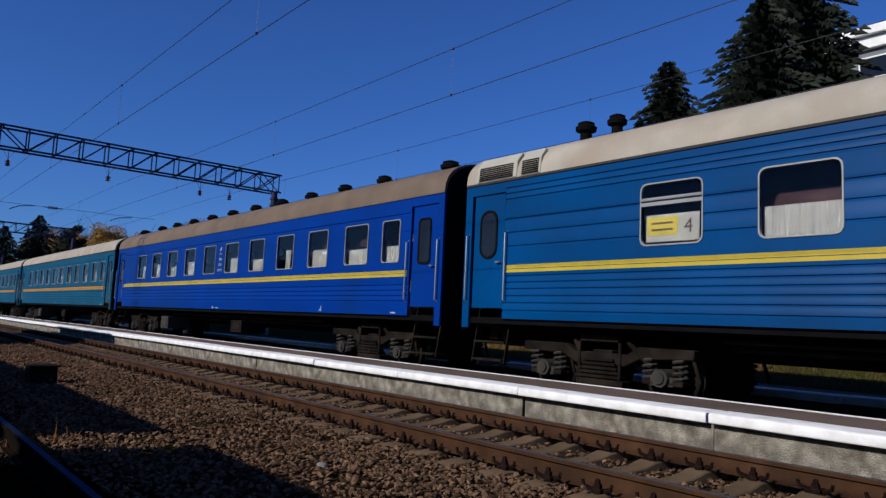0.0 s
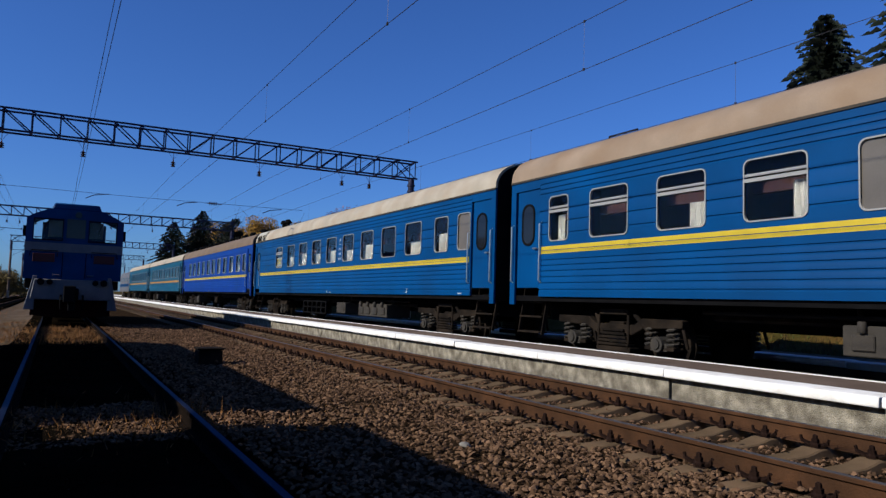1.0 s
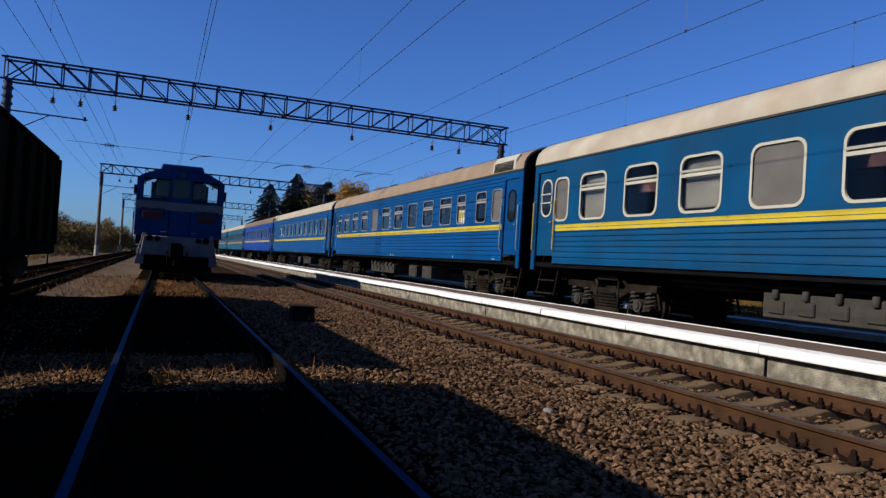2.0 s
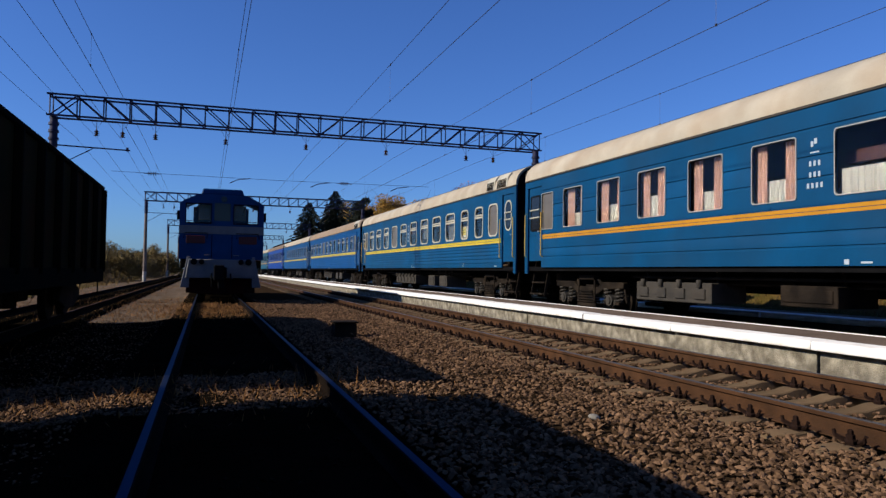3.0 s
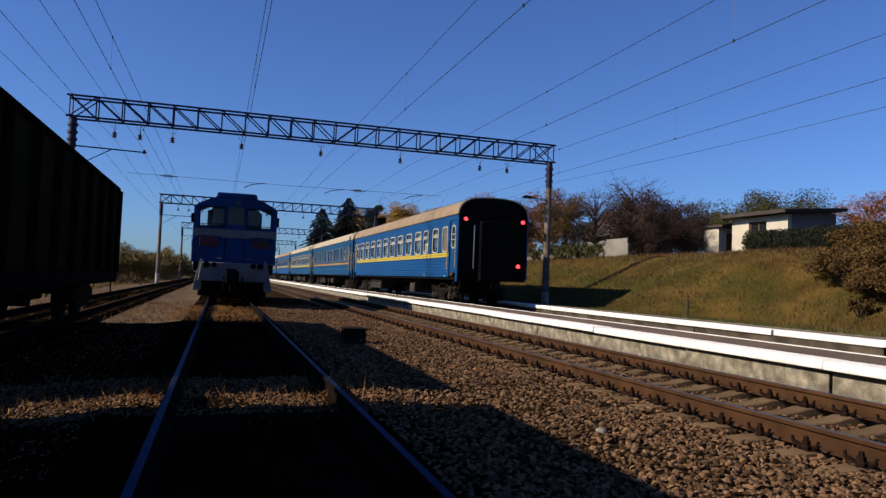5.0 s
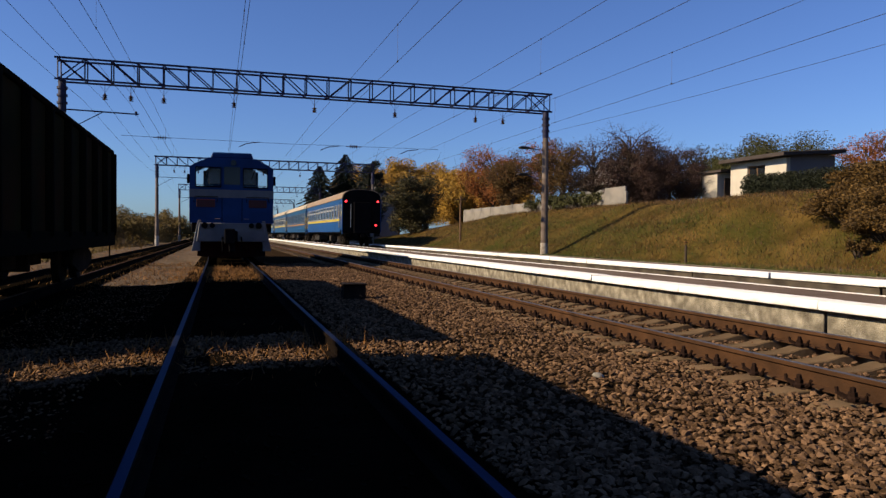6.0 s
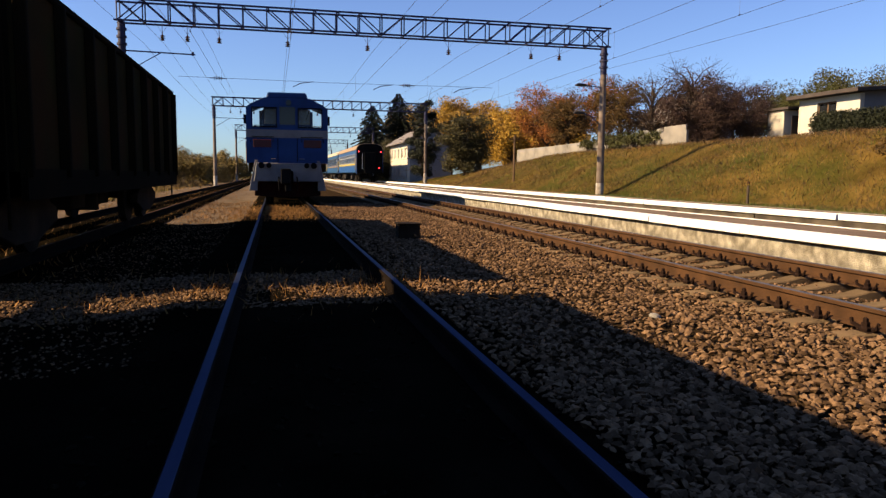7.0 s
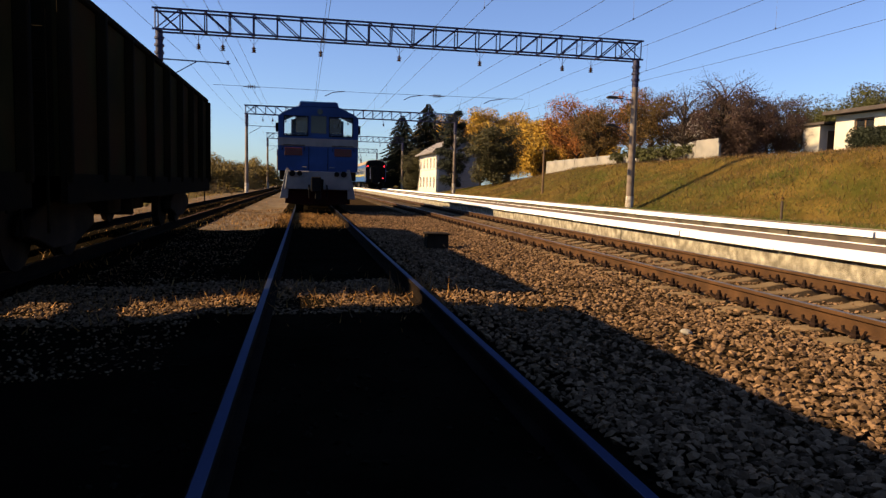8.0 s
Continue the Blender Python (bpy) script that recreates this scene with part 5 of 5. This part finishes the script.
def spruce_tree(h, spread, seed, label):
    rng = random.Random(seed)
    base = new("spruce_tree")
    part("trunk", Shape().tube([(0, 0, -0.4), (0, 0, h * 0.97)], 0.018 * h, 8, 0.01), BARK, base)
    crown = Shape()
    tiers = int(h * 3.2)
    for i in range(tiers):
        u = (i + 0.5) / tiers
        z = h * (0.06 + 0.92 * u)
        reach = spread * (1 - u) ** 0.66 + 0.1
        n = max(6, int(14 * (1 - u) + 5))
        for k in range(n):
            a = 2 * math.pi * (k + rng.random() * 0.7) / n + i
            r = reach * rng.uniform(0.6, 1.12)
            d = Vector((math.cos(a), math.sin(a), 0))
            side = Vector((-d.y, d.x, 0))
            for q in range(9):
                t = (q + rng.random()) / 9
                p = d * r * t + Vector((0, 0, z - 0.28 * r * t * t + 0.05))
                w = 0.16 * r + 0.17
                for s in (-1, 1):
                    e = p + side * s * w * rng.uniform(0.5, 1.1) * (1.15 - t) + d * w * 0.7 + Vector((0, 0, -0.22 * w - rng.random() * 0.12))
                    c = d * 0.12 + Vector((0, 0, 0.07 + 0.07 * rng.random()))
                    crown.add([p - c, e, p + c], [(0, 1, 2)])
    part("crown", crown, SPRUCE, base, smooth=0)
    return tagged(base, label, "tree")


def bush(label, r, h, leaf_mat, seed, count=26, leaves=120, size=0.09):
    rng = random.Random(seed)
    base = new("bush")
    wood, crown = Shape(), Shape()
    for k in range(count):
        a = rng.uniform(0, 6.28)
        q = r * rng.random() ** 0.6
        tip = Vector((q * math.cos(a), q * math.sin(a), h * rng.uniform(0.25, 0.92) * (1 - 0.35 * (q / r) ** 2)))
        wood.tube([(tip.x * 0.3, tip.y * 0.3, -0.2), tip], 0.03, 4, 0.008)
        leaf_cloud(crown, rng, tip, (r * 0.3, r * 0.3, h * 0.2), leaves, size)
    part("stem", wood, BARK, base)
    part("foliage", crown, leaf_mat, base, smooth=0)
    return tagged(base, label, "bush")


def put(ob, x, y, turn=0.0, dz=0.0, size=1.0):
    ob.scale = (size, size, size)
    ob.location = (x, y, ground_z(x, y) + dz)
    ob.rotation_euler = (0, 0, radians(turn))
    return ob


def again(ob, x, y, turn=0.0, size=1.0):
    return put(copy_thing(ob, pose(0, 0, 0)), x, y, turn, 0, size)


def planting():
    big = spruce_tree(15.2, 6.0, 1, "tall dark green spruce behind the station")
    put(big, 21.0, 126)
    put(spruce_tree(12.9, 5.6, 2, "dark green spruce behind the station"), 16.2, 124)
    again(big, 30.8, 20.3, 40, 0.78)
    again(big, 34.0, 15.0, 100, 1.12)
    again(big, 30.0, 15.0, 200, 0.88)
    put(broadleaf("autumn_tree", "orange-brown autumn tree behind the fence", 7.2, 3.4, LEAF_ORANGE, 3, 34, 360, 0.09), 24.0, 62, 0, 0, 0.86)
    orange = broadleaf("autumn_tree", "russet autumn tree with thinning leaves", 6.2, 3.0, LEAF_ORANGE, 8, 30, 230, 0.085)
    put(orange, 27.5, 58)
    brown = broadleaf("autumn_tree", "brown-green autumn tree above the bank", 5.6, 3.0, LEAF_BROWN, 4, 34, 340, 0.08)
    put(brown, 25.2, 50, 0, 0, 0.85)
    again(brown, 22.6, 54, 70, 0.8)
    plum = broadleaf("autumn_tree", "nearly bare plum-brown garden tree", 6.6, 3.4, LEAF_PLUM, 5, 54, 70, 0.055)
    put(plum, 28.6, 46, 0, 0, 0.84)
    again(plum, 26.4, 47.5, 120, 0.74)
    again(plum, 30.8, 44.2, 200, 0.62)
    dark_plum = broadleaf("autumn_tree", "dark plum-coloured garden tree", 4.6, 2.6, LEAF_PLUM, 15, 34, 330, 0.06, trunk_part=0.08)
    put(dark_plum, 27.8, 45.0)
    again(dark_plum, 30.4, 47, 80, 1.0)
    again(dark_plum, 32.8, 45.5, 190, 0.9)
    again(dark_plum, 29.0, 43.6, 30, 0.7)
    again(dark_plum, 31.4, 43.4, 250, 0.66)
    again(brown, 35.0, 60, 20, 0.75)
    again(brown, 39.0, 61, 200, 0.8)
    green = broadleaf("autumn_tree", "tall yellow-green tree behind the white house", 7.0, 5.2, LEAF_GREEN, 6, 44, 520, 0.105)
    put(green, 54.8, 60, 0, 0, 1.06)
    again(green, 51, 63, 120, 0.95)
    again(orange, 23, 57, 40, 0.74)
    again(orange, 63.5, 57, 20, 1.25)
    again(orange, 66.5, 54, 120, 1.2)
    yellow = broadleaf("autumn_tree", "yellow autumn tree in the distance", 12.5, 4.6, LEAF_YELLOW, 7, 40, 330, 0.19)
    for x, y, s, a in ((27, 134, 1.0, 0), (32, 132, 1.1, 60), (37, 130, 1.05, 140), (24, 142, 0.9, 200), (41, 126, 0.95, 250), (46, 124, 0.9, 20), (34, 118, 0.75, 80), (51, 122, 0.9, 190), (24.6, 101, 0.72, 30), (28.2, 103, 0.7, 110)):
        again(yellow, x, y, a, s) if (x, y) != (27, 134) else put(yellow, x, y, 0, 0, s)
    far_orange = broadleaf("autumn_tree", "yellowing tree in the distance", 8.6, 4.4, LEAF_YELLOW, 9, 34, 300, 0.16)
    put(far_orange, 31, 92)
    again(far_orange, 36, 88, 60, 0.9)
    again(far_orange, 36, 106, 130, 0.75)
    dome = broadleaf("evergreen_tree", "dense dark green tree beside the station", 6.2, 3.0, LEAF_OLIVE, 10, 36, 430, 0.10, trunk_part=0.06)
    put(dome, 18.3, 70, 0, 0, 0.94)
    again(dome, 19.6, 74, 90, 0.7)
    put(broadleaf("evergreen_tree", "narrow dark evergreen beside the mast", 8.6, 1.9, LEAF_DARK, 11, 40, 400, 0.10, trunk_part=0.05), 16.2, 80)
    again(dome, 15.3, 99.5, 20, 0.9)
    shrub = bush("large brown-green bush on the bank", 1.5, 1.2, LEAF_BUSH, 12, 60, 420, 0.05)
    put(shrub, 21.2, 19.6, 0, 0, 1.0)
    for x, y, a, s in ((19.4, 16.6, 40, 1.0), (18.2, 15.2, 90, 0.9), (20.6, 17.6, 130, 1.1), (19.6, 14.0, 200, 1.1), (21.4, 15.2, 260, 1.15), (18.6, 12.6, 300, 1.0), (20.8, 12.2, 10, 1.1), (22.0, 18.6, 60, 0.9)):
        again(shrub, x * 1.13 - 0.6, y * 1.13, a, s * 0.98)
    low = bush("low dark shrub on the bank", 0.45, 0.5, LEAF_BROWN, 13, 12, 60, 0.05)
    put(low, 18.9, 17.3, 0, 0, 1.13)
    hedge_leaf = bush("small green shrub by the fence", 0.9, 1.1, LEAF_GREEN, 14, 16, 90, 0.07)
    put(hedge_leaf, 21.9, 39.6)
    for x, y, a, s in ((21.8, 41.4, 50, 1.2), (22.0, 43.4, 110, 1.0), (21.9, 45.2, 170, 1.15), (22.0, 48.6, 220, 0.9)):
        again(hedge_leaf, x, y, a, s)
    wild = bush("tangled autumn bush beyond the siding", 3.2, 4.4, LEAF_TAWNY, 16, 34, 300, 0.11)
    put(wild, -11, 92)
    wild_yellow = bush("yellowing bush beyond the siding", 2.8, 3.6, LEAF_TAWNY, 17, 34, 280, 0.10)
    put(wild_yellow, -14, 84)
    rng = random.Random(21)
    for k in range(26):
        x = -9 - 3.0 * k + rng.uniform(-1.5, 1.5)
        again(wild if k % 3 else wild_yellow, x, 96 + rng.uniform(-10, 26) + 0.6 * k, rng.uniform(0, 360), rng.uniform(0.8, 1.35))
    for k in range(5):
        again(wild, -7.6 - 1.2 * k, 118 + 9 * k, 40 * k, 1.1)


planting()


def blades(name, label, spots, leaf_mat, rng, hmin, hmax, width, lean=0.5):
    sh = Shape()
    for x, y in spots:
        z = ground_z(x, y) - 0.02
        h = rng.uniform(hmin, hmax)
        a = rng.uniform(0, 6.28)
        w = width * rng.uniform(0.6, 1.3)
        dx, dy = math.cos(a) * w, math.sin(a) * w
        lx, ly = rng.gauss(0, lean) * h, rng.gauss(0, lean) * h
        sh.add([(x - dx, y - dy, z), (x + dx, y + dy, z), (x + lx, y + ly, z + h)], [(0, 1, 2)])
    ob = part(name, sh, leaf_mat, None, smooth=0)
    tagged(ob, label, "grass", kind="stuff")


def grass():
    rng = random.Random(31)

    def clump(n, fx, fy):
        out = []
        while len(out) < n:
            cx, cy = fx(), fy()
            r = rng.uniform(0.15, 0.9)
            for _ in range(rng.randint(5, 16)):
                out.append((cx + rng.gauss(0, r), cy + rng.gauss(0, r)))
        return out
    blades("bank_grass", "tawny uncut grass on the bank", clump(60000, lambda: 15.3 + 8.6 * rng.random(), lambda: 6 + 68 * rng.random() ** 1.25), GRASS, rng, 0.05, 0.19, 0.011)
    blades("bank_weeds", "brown withered weeds in patches on the bank", clump(16000, lambda: 15.6 + 7.5 * rng.random(), lambda: 6 + 60 * rng.random() ** 1.25), GRASS_BROWN, rng, 0.08, 0.30, 0.012)
    blades("bank_grass_green", "greener grass at the foot of the bank", clump(34000, lambda: 14.3 + 5 * rng.random() ** 1.8, lambda: 6 + 30 * rng.random() ** 1.5), GRASS_GREEN, rng, 0.05, 0.16, 0.012)
    blades("bank_tufts_green", "scattered green tufts higher on the bank", clump(6000, lambda: 17 + 5.5 * rng.random(), lambda: 8 + 50 * rng.random() ** 1.2), GRASS_GREEN, rng, 0.05, 0.2, 0.012)
    dry = clump(5200, lambda: rng.uniform(-1.5, 1.3), lambda: rng.uniform(20.3, 28)) + clump(1500, lambda: rng.uniform(-3.3, -1.5), lambda: rng.uniform(20.3, 34)) + clump(800, lambda: rng.choice((-1.0, -0.6, 0.4, 0.75, 1.05)) + rng.gauss(0, 0.2), lambda: rng.gauss(7.9, 0.2)) + clump(2600, lambda: rng.choice((-3.4, -5.4, -4.4)) + rng.gauss(0, 0.3), lambda: rng.uniform(8, 60)) + clump(2600, lambda: rng.uniform(-9, -6), lambda: rng.uniform(6, 60)) + clump(280, lambda: rng.uniform(-3.0, -1.2), lambda: rng.gauss(7.9, 0.15))
    blades("dry_grass", "dry straw-coloured grass between the rails", dry, GRASS_DRY, rng, 0.04, 0.15, 0.009, 0.6)
    tall = [(x + rng.gauss(0, 0.10), y + rng.gauss(0, 0.10)) for x, y in ((1.05, 8.35), (0.62, 8.2), (-0.95, 8.5), (-0.35, 8.5), (1.15, 8.0), (-4.4, 8.4), (0.9, 8.6)) for _ in range(9)]
    blades("tall_weeds", "tall dry weed stalks between the rails", tall, GRASS_DRY, rng, 0.08, 0.32, 0.007, 0.25)
    field = clump(9000, lambda: rng.uniform(-40, -8), lambda: rng.uniform(30, 110))
    blades("field_grass", "rough yellow grass beyond the siding", field, GRASS, rng, 0.15, 0.45, 0.05)


grass()

# ---- buildings and small things ----


def fence_wall():
    base = tagged(new("boundary_fence"), "pale concrete slab fence along the top of the bank", "fence")
    panel = mesh_of("panel", Shape().box(-0.05, 0.05, 0.04, 2.36, -0.5, 0.78), WALL_STONE, 0.012)
    post = mesh_of("post", Shape().box(-0.07, 0.07, -0.07, 0.07, -0.5, 0.84), WALL_STONE, 0.012)
    rng = random.Random(3)
    for k in range(12):
        y = 36.2 + 2.4 * k
        z = 2.86 + 0.006 * (50 - y)
        tilt = rng.uniform(-0.4, 0.4)
        shared("panel", panel, base, pose(22.2, y, z + rng.uniform(-0.015, 0.015) + (0.36 if k == 0 else 0), tilt, rng.uniform(-1.5, 1.5), 0))
        shared("post", post, base, pose(22.2, y, z))


fence_wall()


def white_house():
    base = new("house")
    x0, x1, y0, y1 = 33.0, 36.8, 35.5, 40.5
    z, top = 3.3, 6.15
    w = Shape()
    wy0, wy1, wz0, wz1 = 37.3, 38.9, 5.05, 5.85
    w.box(x0, x0 + 0.3, y0, wy0, z, top).box(x0, x0 + 0.3, wy1, y1, z, top).box(x0, x0 + 0.3, wy0, wy1, z, wz0).box(x0, x0 + 0.3, wy0, wy1, wz1, top)
    part("wall", w, PLASTER, base, "sunlit cream plaster wall")
    part("side_wall", Shape().box(x0 + 0.304, x1, y0, y0 + 0.3, z, top + 0.25).box(x0 + 0.304, x1, y1 - 0.3, y1, z, top).box(x1 - 0.3, x1 - 0.003, y0 + 0.304, y1 - 0.304, z, top), PLASTER_GREY_AND_SHADED, base, "side wall with its shade put into the grey plaster")
    win = part("window", Shape().box(x0 + 0.1, x0 + 0.16, wy0, wy1, wz0, wz0 + 0.1).box(x0 + 0.1, x0 + 0.16, wy0, wy1, wz1 - 0.1, wz1).box(x0 + 0.1, x0 + 0.16, wy0, wy0 + 0.1, wz0 + 0.1, wz1 - 0.1).box(x0 + 0.1, x0 + 0.16, wy1 - 0.1, wy1, wz0 + 0.1, wz1 - 0.1).box(x0 + 0.1, x0 + 0.16, 38.05, 38.15, wz0 + 0.1, wz1 - 0.1), WOOD, base, "brown wooden window frame")
    part("pane", Shape().box(x0 + 0.12, x0 + 0.13, wy0, wy1, wz0, wz1), DARK_GLASS, win)
    part("roof", Shape().prism([(x0 - 0.7, top + 0.02), (x0 - 0.7, top + 0.26), (x1 + 0.4, top + 0.62), (x1 + 0.4, top + 0.38)], "y", y0 - 0.5, y1 + 0.4), ROOFING, base, "dark overhanging flat roof", bevel=0.02)
    ax = part("annex", Shape().box(x0 - 0.3, x0 + 2.4, y1 + 1.0, y1 + 2.6, z, top - 0.5), PLASTER, base, "lower cream annex")
    part("annex_roof", Shape().prism([(x0 - 0.5, top - 0.49), (x0 - 0.5, top - 0.33), (x0 + 2.6, top - 0.15), (x0 + 2.6, top - 0.31)], "y", y1 + 0.42, y1 + 2.9), ROOFING, base)
    part("annex_door", Shape().box(x0 + 0.3, x0 + 1.1, y1 + 0.98, y1 + 0.997, z, z + 2.0), WOOD, ax, "dark wooden door")
    tagged(base, "small cream house with a dark flat roof on the bank", "house")


white_house()


def garden_shed():
    base = new("garden_house")
    x0, x1, y0, y1, z = 30.5, 35, 50, 57, 3.2
    part("wall", Shape().box(x0, x1, y0, y1, z, z + 2.4).prism([(x0, z + 2.4), (x1, z + 2.4), ((x0 + x1) / 2, z + 4.4)], "y", y0, y0 + 0.2), PLASTER_GREY_AND_SHADED, base)
    part("roof", Shape().prism([(x0 - 0.5, z + 2.2), (x0 - 0.5, z + 2.36), ((x0 + x1) / 2, z + 4.62), (x1 + 0.5, z + 2.36), (x1 + 0.5, z + 2.2), ((x0 + x1) / 2, z + 4.44)], "y", y0 - 0.4, y1 + 0.4), ROOF_TIN, base, "weathered slate roof")
    tagged(base, "old grey house half hidden by the garden trees", "house")


garden_shed()


def hedge():
    rng = random.Random(5)
    sh, core = Shape(), Shape()
    pts = [(31.6, 37.0), (31.8, 35.4), (32.2, 33.8), (32.8, 31.0), (34, 28), (36, 25)]
    for (xa, ya), (xb, yb) in zip(pts, pts[1:]):
        for k in range(5):
            u = k / 5
            x, y = xa + (xb - xa) * u, ya + (yb - ya) * u
            leaf_cloud(sh, rng, (x, y, ground_z(x, y) + 0.85), (0.62, 0.6, 0.85), 2600, 0.055)
            core.tube([(x, y, ground_z(x, y) - 0.2), (x + 0.1, y, ground_z(x, y) + 1.2)], 0.03, 5)
    base = new("hedge")
    part("stem", core, BARK, base)
    part("foliage", sh, LEAF_DARK, base, smooth=0)
    tagged(base, "clipped dark green hedge in front of the house", "hedge")


hedge()


def station():
    base = new("station_building")
    x0, x1, y0, y1, z, e, r = 15.2, 20.6, 85.0, 99.5, 0.1, 5.1, 6.7
    mid = (x0 + x1) / 2
    w = Shape()
    openings = [(y0 + 1.4 + 2.5 * k) for k in range(5)]
    rows = ((0.7, 2.1), (3.1, 4.4))
    y = y0
    for yo in openings + [None]:
        w.box(x0, x0 + 0.3, y, (yo - 0.5) if yo else y1, z, e)
        if yo:
            zz = z
            for a, b in rows:
                w.box(x0, x0 + 0.3, yo - 0.5, yo + 0.5, zz, a)
                zz = b
            w.box(x0, x0 + 0.3, yo - 0.5, yo + 0.5, zz, e)
            y = yo + 0.5
    part("wall", w, PLASTER, base, "sunlit white plaster wall")
    part("gable_wall", Shape().prism([(x0 + 0.304, z), (x1, z), (x1, e), (mid, r), (x0 + 0.304, e)], "y", y0, y0 + 0.3).prism([(x0 + 0.304, z), (x1, z), (x1, e), (mid, r), (x0 + 0.304, e)], "y", y1 - 0.3, y1).box(x1 - 0.3, x1, y0 + 0.304, y1 - 0.304, z, e), PLASTER_GREY_AND_SHADED, base, "gable wall with its shade put into the grey plaster")
    for yo in openings:
        for a, b in rows:
            win = part("window", Shape().box(x0 + 0.1, x0 + 0.15, yo - 0.5, yo - 0.43, a, b).box(x0 + 0.1, x0 + 0.15, yo + 0.43, yo + 0.5, a, b).box(x0 + 0.1, x0 + 0.15, yo - 0.43, yo + 0.43, b - 0.08, b).box(x0 + 0.1, x0 + 0.15, yo - 0.43, yo + 0.43, a, a + 0.08), WHITEWASH, base)
            part("pane", Shape().box(x0 + 0.12, x0 + 0.13, yo - 0.43, yo + 0.43, a + 0.08, b - 0.08), DARK_GLASS, win)
    roof = Shape().prism([(x0 - 0.6, e - 0.2), (x0 - 0.6, e - 0.04), (mid, r + 0.25), (x1 + 0.6, e - 0.04), (x1 + 0.6, e - 0.2), (mid, r + 0.05)], "y", y0 - 0.5, y1 + 0.5)
    rf = part("roof", roof, ROOF_TIN, base, "grey pitched roof")
    part("chimney", Shape().box(mid - 0.6, mid - 0.1, y0 + 2.2, y0 + 2.7, r - 0.6, r + 0.9), RUST, rf)
    tagged(base, "white two-storey station house with a grey pitched roof", "building")


station()


def apartment_house():
    base = new("apartment_house")
    x0, x1, y0, y1, z = 42.0, 54.0, 6.0, 20.0, 3.4
    part("wall", Shape().box(x0, x1, y0, y1, z, 17.6), PLASTER_GREY_AND_SHADED, base, "pale rendered wall")
    part("roof", Shape().box(x0 - 0.6, x1 + 0.6, y0 - 0.6, y1 + 0.6, 18.3, 18.8).box(x0 - 0.3, x1 + 0.3, y0 - 0.3, y1 + 0.3, 17.604, 18.296), WHITEWASH, base, "white eaves board", bevel=0.03)
    for f in range(4):
        zf = z + 1.0 + 3.4 * f
        for k in range(4):
            y = y0 + 1.9 + 3.3 * k
            b = part("balcony", Shape().box(x0 - 1.0, x0 - 0.003, y - 1.2, y + 1.2, zf, zf + 0.15).box(x0 - 1.0, x0 - 0.94, y - 1.2, y + 1.2, zf + 0.15, zf + 1.05), WHITEWASH, base, "white balcony", bevel=0.01)
            win = part("window", Shape().box(x0 - 0.06, x0 - 0.003, y - 0.8, y + 0.8, zf + 1.1, zf + 1.18).box(x0 - 0.06, x0 - 0.003, y - 0.8, y + 0.8, zf + 2.5, zf + 2.58).box(x0 - 0.06, x0 - 0.003, y - 0.8, y - 0.72, zf + 1.18, zf + 2.5).box(x0 - 0.06, x0 - 0.003, y + 0.72, y + 0.8, zf + 1.18, zf + 2.5), WHITEWASH, base)
            part("pane", Shape().box(x0 - 0.03, x0 - 0.02, y - 0.72, y + 0.72, zf + 1.18, zf + 2.5), DARK_GLASS, win)
    tagged(base, "pale apartment house with white balconies above the bank", "building")


apartment_house()


def relay_box():
    base = part("relay_box", Shape().box(-0.22, 0.22, -0.2, 0.2, 0, 0.3), UNDER, None, bevel=0.015)
    part("lid", Shape().box(-0.25, 0.25, -0.23, 0.23, 0.302, 0.335), UNDER, base, bevel=0.01)
    part("cable_pipe", Shape().tube([(0.1, -0.2, 0.1), (0.12, -0.32, 0.06), (0.12, -0.36, -0.06)], 0.025, 6), BLACK, base)
    base.location = (2.24, 14.3, -0.22)
    tagged(base, "low black trackside relay box on the ballast", "trackside box")


relay_box()


def marker_post():
    base = part("marker_post", Shape().lathe((0, 0, -0.2), [(0.04, 0), (0.04, 0.9)], 10), BARK, None)
    part("cap", Shape().lathe((0, 0, 0.75), [(0.05, 0), (0.05, 0.05), (0.02, 0.08)], 10), RUST, base, "rusty cap")
    base.location = (14.9, 20.7, ground_z(14.9, 20.7))
    tagged(base, "short dark marker post on the far platform edge", "post")


marker_post()


def thin_post():
    base = part("wooden_post", Shape().lathe((0, 0, -0.3), [(0.09, 0), (0.07, 3.6)], 8), WOOD, None)
    part("crosspiece", Shape().box(-0.4, 0.4, -0.04, 0.04, 3.0, 3.08), WOOD, base)
    base.location = (16.4, 49.0, ground_z(16.4, 49))
    tagged(base, "thin weathered wooden post on the bank", "post")


thin_post()


def bank_rock():
    ob = part("rock", Shape().lathe((0, 0, -0.05), [(0.10, 0), (0.12, 0.06), (0.08, 0.12), (0.03, 0.13)], 7), WALL_STONE, None, "pale rock lying in the grass", bevel=0.015)
    ob.location = (17.9, 17.15, ground_z(17.9, 17.15) - 0.02)
    tagged(ob, category="rock")


bank_rock()

# ---- what moves ----


RUN = [(0, 11.05), (0.5, 25.0), (1, 38.65), (1.5, 52.6), (2, 66.3), (2.5, 79.8), (3, 93.6), (3.5, 107.4), (4, 121.3), (4.5, 135.3), (5, 149.4), (5.5, 163.6), (6, 177.6), (6.5, 191.5), (7, 205.3), (7.5, 219.1), (8, 232.9)]


def motions():
    """The train runs away along its track at nearly 28 m/s."""
    for ob, offset in TRAIN:
        walk(ob, [(t, pose(TRACK_X["train"], y + offset, 0)) for t, y in RUN])


motions()
